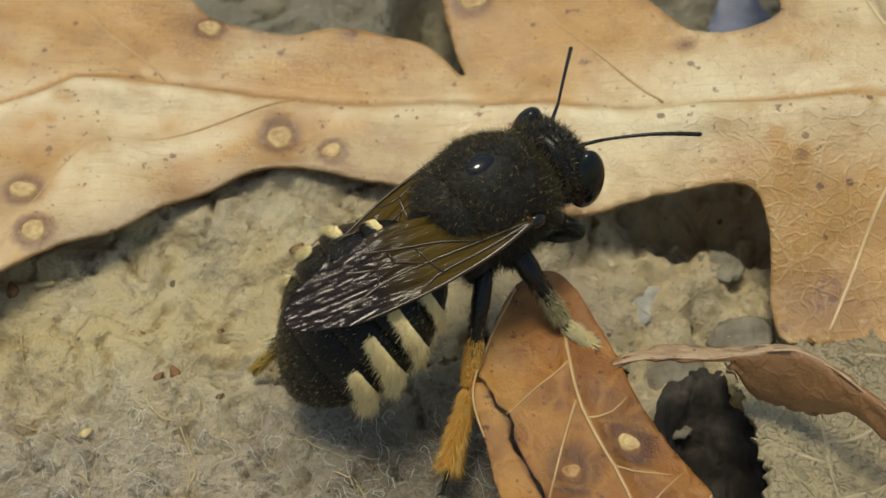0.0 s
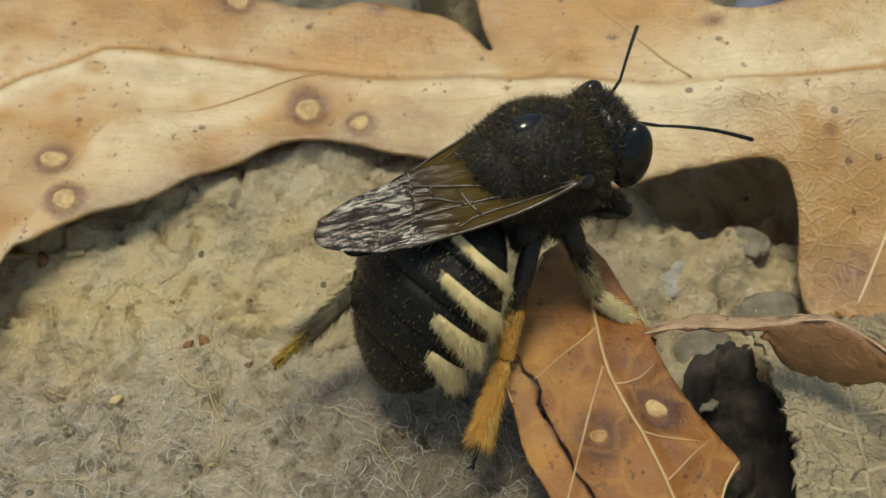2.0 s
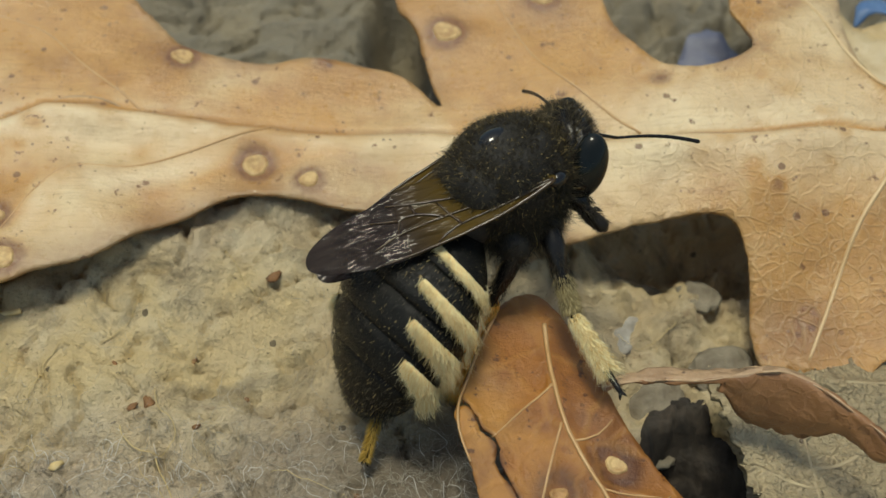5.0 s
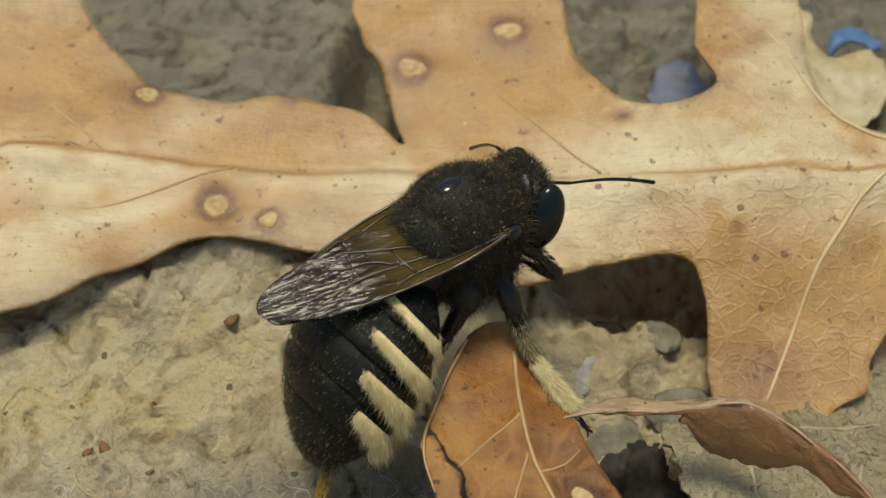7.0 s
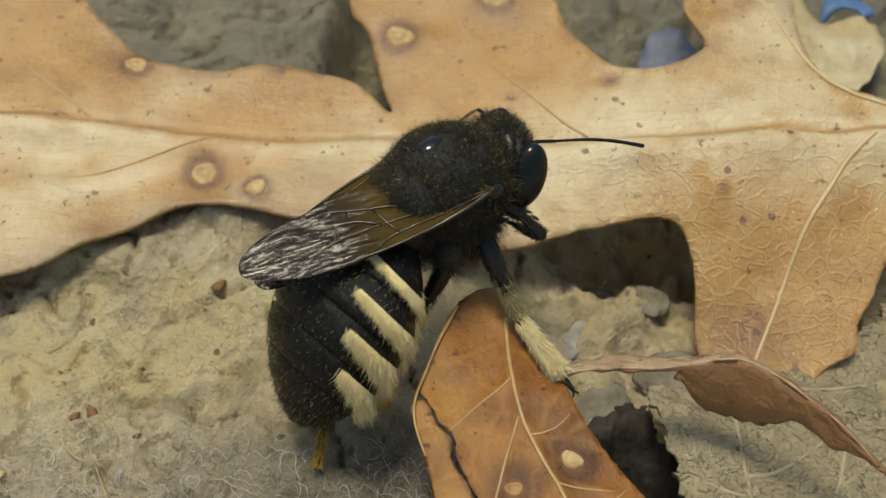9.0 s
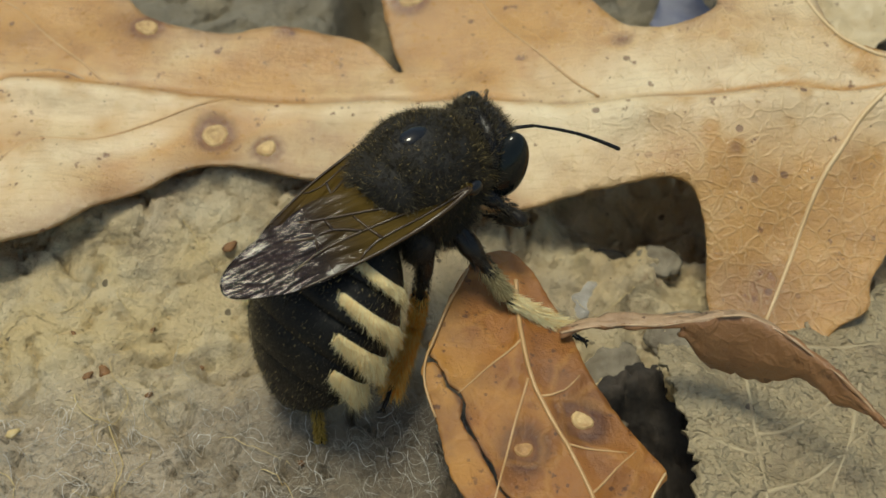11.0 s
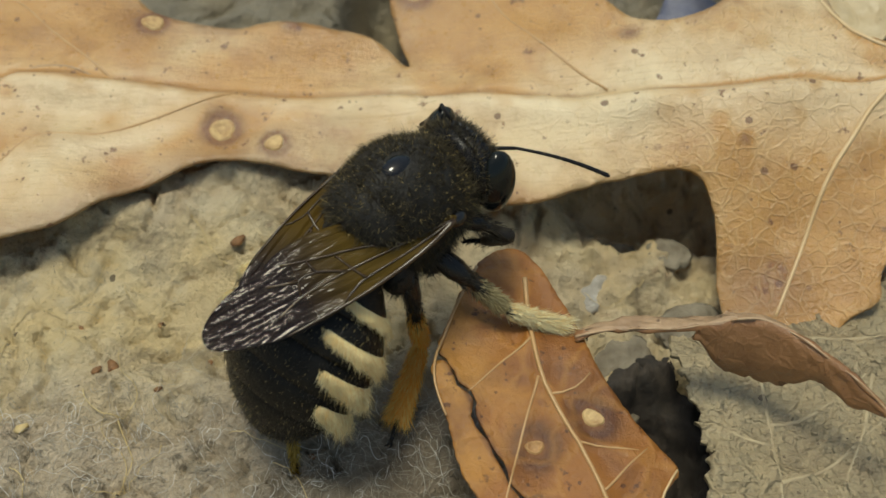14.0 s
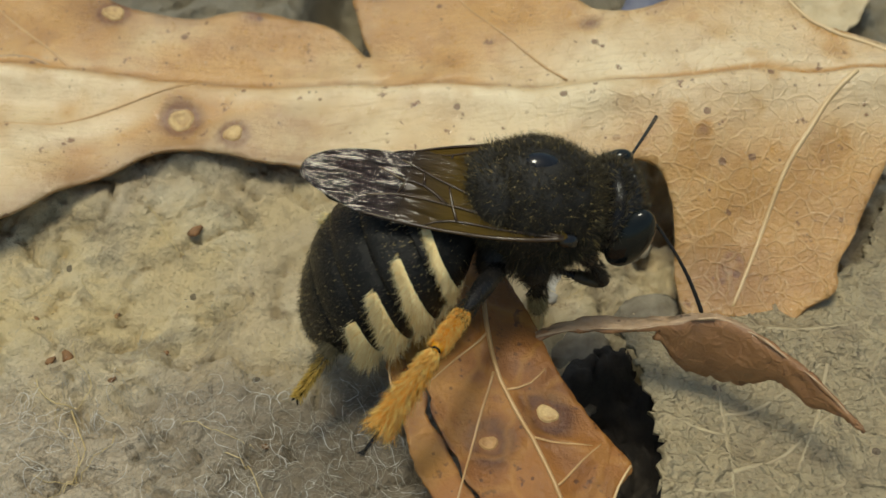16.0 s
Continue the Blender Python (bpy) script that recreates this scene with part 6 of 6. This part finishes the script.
    walk(antenna_left, [
        (0, pose(0.00085, 0.00045, 0.00045, 0, -19.6, 27.8)), (0.5, pose(0.00085, 0.00045, 0.00045, 0, -17.6, 39.8)), (1.5, pose(0.00085, 0.00045, 0.00045, 0, -27.3, 26.9)),
        (2, pose(0.00085, 0.00045, 0.00045, 0, -26.8, 31.9)), (2.5, pose(0.00085, 0.00045, 0.00045, 0, -11.8, 22.3)), (3, pose(0.00085, 0.00045, 0.00045, 0, -11.3, 59.6)),
        (3.5, pose(0.00085, 0.00045, 0.00045, 0, -2.6, 76)), (4, pose(0.00085, 0.00045, 0.00045, 0, 15.8, 73.1)), (4.5, pose(0.00085, 0.00045, 0.00045, 0, 16.9, 84)),
        (5, pose(0.00085, 0.00045, 0.00045, 0, 7.2, 101)), (7.5, pose(0.00085, 0.00045, 0.00045, 0, -21.8, 136.4)), (8.5, pose(0.00085, 0.00045, 0.00045, 0, -20.5, 138)),
        (9, pose(0.00085, 0.00045, 0.00045, 0, -18.9, 139.6)), (10.25, pose(0.00085, 0.00045, 0.00045, 2.9, -12.7, 89)), (11.5, pose(0.00085, 0.00045, 0.00045, 0, -6.6, 39.8)),
        (12, pose(0.00085, 0.00045, 0.00045, 11.1, -30.5, 76.4)), (12.5, pose(0.00085, 0.00045, 0.00045, 0, -55.3, 124.4)), (13, pose(0.00085, 0.00045, 0.00045, 0, -75, 164.6)),
        (14, pose(0.00085, 0.00045, 0.00045, 0, -55.3, 116.5)), (14.25, pose(0.00085, 0.00045, 0.00045, 16.5, -29, 49.6)), (14.5, pose(0.00085, 0.00045, 0.00045, 0, -4.7, -1)),
        (15, pose(0.00085, 0.00045, 0.00045, 0, -5.6, -10.9)), (15.5, pose(0.00085, 0.00045, 0.00045, 0, -25.7, 2.4)), (15.75, pose(0.00085, 0.00045, 0.00045, -2.4, -17.3, 34.1)),
        (16, pose(0.00085, 0.00045, 0.00045, 0, -8.9, 64.3)),])
    walk(flagellum_left, [
        (0, pose(0.00125, 0, 0, 0, 22.7, 7.2)), (0.5, pose(0.00125, 0, 0, 0, 19.9, 4.7)), (1.5, pose(0.00125, 0, 0, 0, 20, 14.7)),
        (2, pose(0.00125, 0, 0, 0, 17.9, 14.3)), (2.5, pose(0.00125, 0, 0, 0, 24.7, 0)), (3, pose(0.00125, 0, 0, 0, 3.7, -5.2)),
        (3.5, pose(0.00125, 0, 0, 0, -7, -5.8)), (4, pose(0.00125, 0, 0, 0, -18, -4.5)), (4.5, pose(0.00125, 0, 0, 0, -15.4, -10)),
        (5, pose(0.00125, 0, 0, 0, 9, -13.8)), (6.25, pose(0.00125, 0, 0, 5.3, 25, -44.5)), (7.5, pose(0.00125, 0, 0, 0, 41.3, -79.7)),
        (8.5, pose(0.00125, 0, 0, 0, 38.9, -78.1)), (9, pose(0.00125, 0, 0, 0, 40.7, -83)), (10.25, pose(0.00125, 0, 0, 2.5, 35.7, -37.5)),
        (11.5, pose(0.00125, 0, 0, 0, 30.8, 5.1)), (12, pose(0.00125, 0, 0, 4.3, 36, -58.7)), (12.5, pose(0.00125, 0, 0, 0, 41.4, -127.5)),
        (13, pose(0.00125, 0, 0, 0, -4, -141.7)), (14, pose(0.00125, 0, 0, 0, 47.6, -133.9)), (14.25, pose(0.00125, 0, 0, 6.8, 38.2, -69.3)),
        (14.5, pose(0.00125, 0, 0, 0, 29.2, -13.1)), (15, pose(0.00125, 0, 0, 0, 4, 12.4)), (15.5, pose(0.00125, 0, 0, 0, -10.3, 2.4)),
        (16, pose(0.00125, 0, 0, 0, 14.5, -12.8)),])
    walk(fore_leg, [
        (0, pose(0.0017, -0.001, -0.0007, 0, 40.6, -24.2)), (2.5, pose(0.0017, -0.001, -0.0007, 0, 53.3, -26)), (3, pose(0.0017, -0.001, -0.0007, 0, 59.1, -19.2)),
        (3.5, pose(0.0017, -0.001, -0.0007, 0, 53.2, -58.5)), (4, pose(0.0017, -0.001, -0.0007, 0, 49.2, -67.4)), (4.5, pose(0.0017, -0.001, -0.0007, 0, 51.6, -80.6)),
        (5, pose(0.0017, -0.001, -0.0007, 0, 46.6, -74.7)), (8, pose(0.0017, -0.001, -0.0007, 0, 42.6, -64.6)), (9, pose(0.0017, -0.001, -0.0007, 0, 39.4, -69.2)),
        (11.5, pose(0.0017, -0.001, -0.0007, 0, 17.2, -68.2)), (12, pose(0.0017, -0.001, -0.0007, 0, 14.9, -67.1)), (12.5, pose(0.0017, -0.001, -0.0007, 0, 14.2, -66.7)),
        (13, pose(0.0017, -0.001, -0.0007, 0, 13.1, -65.1)), (13.5, pose(0.0017, -0.001, -0.0007, 0, 13.3, -63.5)), (14, pose(0.0017, -0.001, -0.0007, 0, 16.6, -54.8)),
        (14.5, pose(0.0017, -0.001, -0.0007, 0, 32.5, -36.9)), (15, pose(0.0017, -0.001, -0.0007, 0, 37.9, -43.5)), (15.5, pose(0.0017, -0.001, -0.0007, 0, 39.3, -26.5)),
        (16, pose(0.0017, -0.001, -0.0007, 0, 45.4, -13.7)),])
    walk(fore_foot, [
        (0, pose(0.0021, 0, 0, 0, 138, 3)), (2.5, pose(0.0021, 0, 0, 0, 138, 6.3)), (3, pose(0.0021, 0, 0, 0, 138, 9.3)),
        (3.5, pose(0.0021, 0, 0, 0, 138, -13.4)), (4, pose(0.0021, 0, 0, 0, 138, -20.5)), (4.5, pose(0.0021, 0, 0, 0, 138, -26.5)),
        (5, pose(0.0021, 0, 0, 0, 138, -26)), (8, pose(0.0021, 0, 0, 0, 138, -19.5)), (9, pose(0.0021, 0, 0, 0, 138, -20.9)),
        (11.5, pose(0.0021, 0, 0, 0, 138, -13.8)), (12, pose(0.0021, 0, 0, 0, 138, -12.5)), (12.5, pose(0.0021, 0, 0, 0, 138, -10.8)),
        (13, pose(0.0021, 0, 0, 0, 138, -9.6)), (13.5, pose(0.0021, 0, 0, 0, 138, -7.8)), (14, pose(0.0021, 0, 0, 0, 138, -5.4)),
        (14.5, pose(0.0021, 0, 0, 0, 138, -1.3)), (15, pose(0.0021, 0, 0, 0, 138, -1.4)), (15.5, pose(0.0021, 0, 0, 0, 138, 2.3)),
        (16, pose(0.0021, 0, 0, 0, 138, 6.2)),])
    walk(hind_leg_left, [
        (0, pose(-0.0015, 0.0014, -0.0015, 0, 43.1, 172.5)), (1.5, pose(-0.0015, 0.0014, -0.0015, 0, 33, 181.9)), (2.5, pose(-0.0015, 0.0014, -0.0015, 0, 37.3, 173.4)),
        (3, pose(-0.0015, 0.0014, -0.0015, 0, 44.3, 177.7)), (3.5, pose(-0.0015, 0.0014, -0.0015, 0, 38.8, 185.5)), (4, pose(-0.0015, 0.0014, -0.0015, 0, 43.3, 178.3)),
        (5, pose(-0.0015, 0.0014, -0.0015, 0, 38, 192.6)), (8, pose(-0.0015, 0.0014, -0.0015, 0, 46.9, 189.9)), (9, pose(-0.0015, 0.0014, -0.0015, 0, 47.3, 190.6)),
        (11.5, pose(-0.0015, 0.0014, -0.0015, 0, 54, 194.3)), (12.5, pose(-0.0015, 0.0014, -0.0015, 0, 53.4, 192.5)),
        (13.5, pose(-0.0015, 0.0014, -0.0015, 0, 52.6, 196.5)), (14.5, pose(-0.0015, 0.0014, -0.0015, 0, 53.1, 196.3)),
        (15, pose(-0.0015, 0.0014, -0.0015, 0, 50.5, 201.7)), (15.5, pose(-0.0015, 0.0014, -0.0015, 0, 53, 207.6)), (16, pose(-0.0015, 0.0014, -0.0015, 0, 41.8, 215.9)),])
    walk(hind_foot_left, [
        (0, pose(0.0043, 0, 0, 0, 2.3, -2.5)), (1.5, pose(0.0043, 0, 0, 0, -1.4, 2.2)), (2.5, pose(0.0043, 0, 0, 0, 2.6, 1)), (3, pose(0.0043, 0, 0, 0, 11.9, 6.8)),
        (3.5, pose(0.0043, 0, 0, 0, 9.9, 11.3)), (4, pose(0.0043, 0, 0, 0, 20.2, 7.5)), (5, pose(0.0043, 0, 0, 0, -0.1, 10.2)), (8, pose(0.0043, 0, 0, 0, 4.7, 12.2)),
        (9, pose(0.0043, 0, 0, 0, 5.1, 13.6)), (11.5, pose(0.0043, 0, 0, 0, 13.2, 25.8)), (12.5, pose(0.0043, 0, 0, 0, 15.5, 25.5)),
        (13.5, pose(0.0043, 0, 0, 0, 13.3, 25.5)), (14.5, pose(0.0043, 0, 0, 0, 13.3, 21)), (15, pose(0.0043, 0, 0, 0, 8.5, 19.7)),
        (15.5, pose(0.0043, 0, 0, 0, 6.6, 18.2)), (16, pose(0.0043, 0, 0, 0, -5.2, 13.8)),])
    walk(front, [
        (0, pose(-0.00084, -0.00022, -0.00039, 0, 0, 0)), (0.5, pose(-0.00082, -0.00023, -0.0004, 0, 0, 0)), (1, pose(-0.00073, -0.00016, -0.00029, 0, 0, 0)),
        (1.5, pose(-0.00085, -0.00021, -0.00037, 0, 0, 0)), (2, pose(-0.00091, -0.00018, -0.00032, 0, 0, 0)), (2.5, pose(-0.00086, -0.00025, -0.00044, 0, 0, 0)),
        (3, pose(-0.00097, -0.00034, -0.0006, 0, 0, 0)), (3.5, pose(-0.00091, -0.0003, -0.00052, 0, 0, 0)), (4, pose(-0.00075, -0.00023, -0.0004, 0, 0, 0)),
        (5, pose(-0.001, -0.00017, -0.0003, 0, 0, 0)), (7.5, pose(-0.00022, 0.00026, 0.00046, 0, 0, 0)), (8, pose(-0.00022, 0.00017, 0.0003, 0, 0, 0)),
        (8.5, pose(-0.00015, 0.00016, 0.00028, 0, 0, 0)), (9, pose(-5e-05, 0.00013, 0.00022, 0, 0, 0)), (11.5, pose(2e-05, 5e-05, 9e-05, 0, 0, 0)),
        (12, pose(1e-05, 6e-05, 0.0001, 0, 0, 0)), (12.5, pose(-0, 0, 0, 0, 0, 0)), (13, pose(5e-05, 4e-05, 7e-05, 0, 0, 0)),
        (13.5, pose(7e-05, 8e-05, 0.00014, 0, 0, 0)), (14, pose(-6e-05, -7e-05, -0.00011, 0, 0, 0)), (14.5, pose(-0.00016, -5e-05, -9e-05, 0, 0, 0)),
        (15, pose(-0.00012, 4e-05, 8e-05, 0, 0, 0)), (15.5, pose(0, 3e-05, 5e-05, 0, 0, 0)), (16, pose(7e-05, -0.00018, -0.00032, 0, 0, 0)),])
    walk(curled, [
        (0, pose(-0.00063, -0.00044, -0.00076, 0, 0, 0)), (1.5, pose(-0.00048, -0.00041, -0.00071, 0, 0, 0)), (3.5, pose(-0.00065, -0.00052, -0.0009, 0, 0, 0)),
        (5, pose(-0.00062, -0.00039, -0.00067, 0, 0, 0)), (7.5, pose(-0.00012, 1e-05, 2e-05, 0, 0, 0)), (8, pose(-0.00012, -7e-05, -0.00011, 0, 0, 0)),
        (8.5, pose(-1e-05, -0.00015, -0.00026, 0, 0, 0)), (9, pose(0.00022, 1e-05, 3e-05, 0, 0, 0)), (11.5, pose(3e-05, 3e-05, 5e-05, 0, 0, 0)),
        (12, pose(3e-05, 7e-05, 0.00012, 0, 0, 0)), (12.5, pose(0, 0, 0, 0, 0, 0)), (13, pose(1e-05, 8e-05, 0.00014, 0, 0, 0)),
        (13.5, pose(1e-05, 0.00012, 0.0002, 0, 0, 0)), (14, pose(0.00013, -0.00021, -0.00037, 0, 0, 0)), (14.5, pose(-2e-05, -0.00015, -0.00027, 0, 0, 0)),
        (15, pose(-3e-05, -9e-05, -0.00015, 0, 0, 0)), (15.5, pose(9e-05, -6e-05, -0.0001, 0, 0, 0)), (16, pose(0.00043, -0.0004, -0.0007, 0, 0, 0)),])


motions()
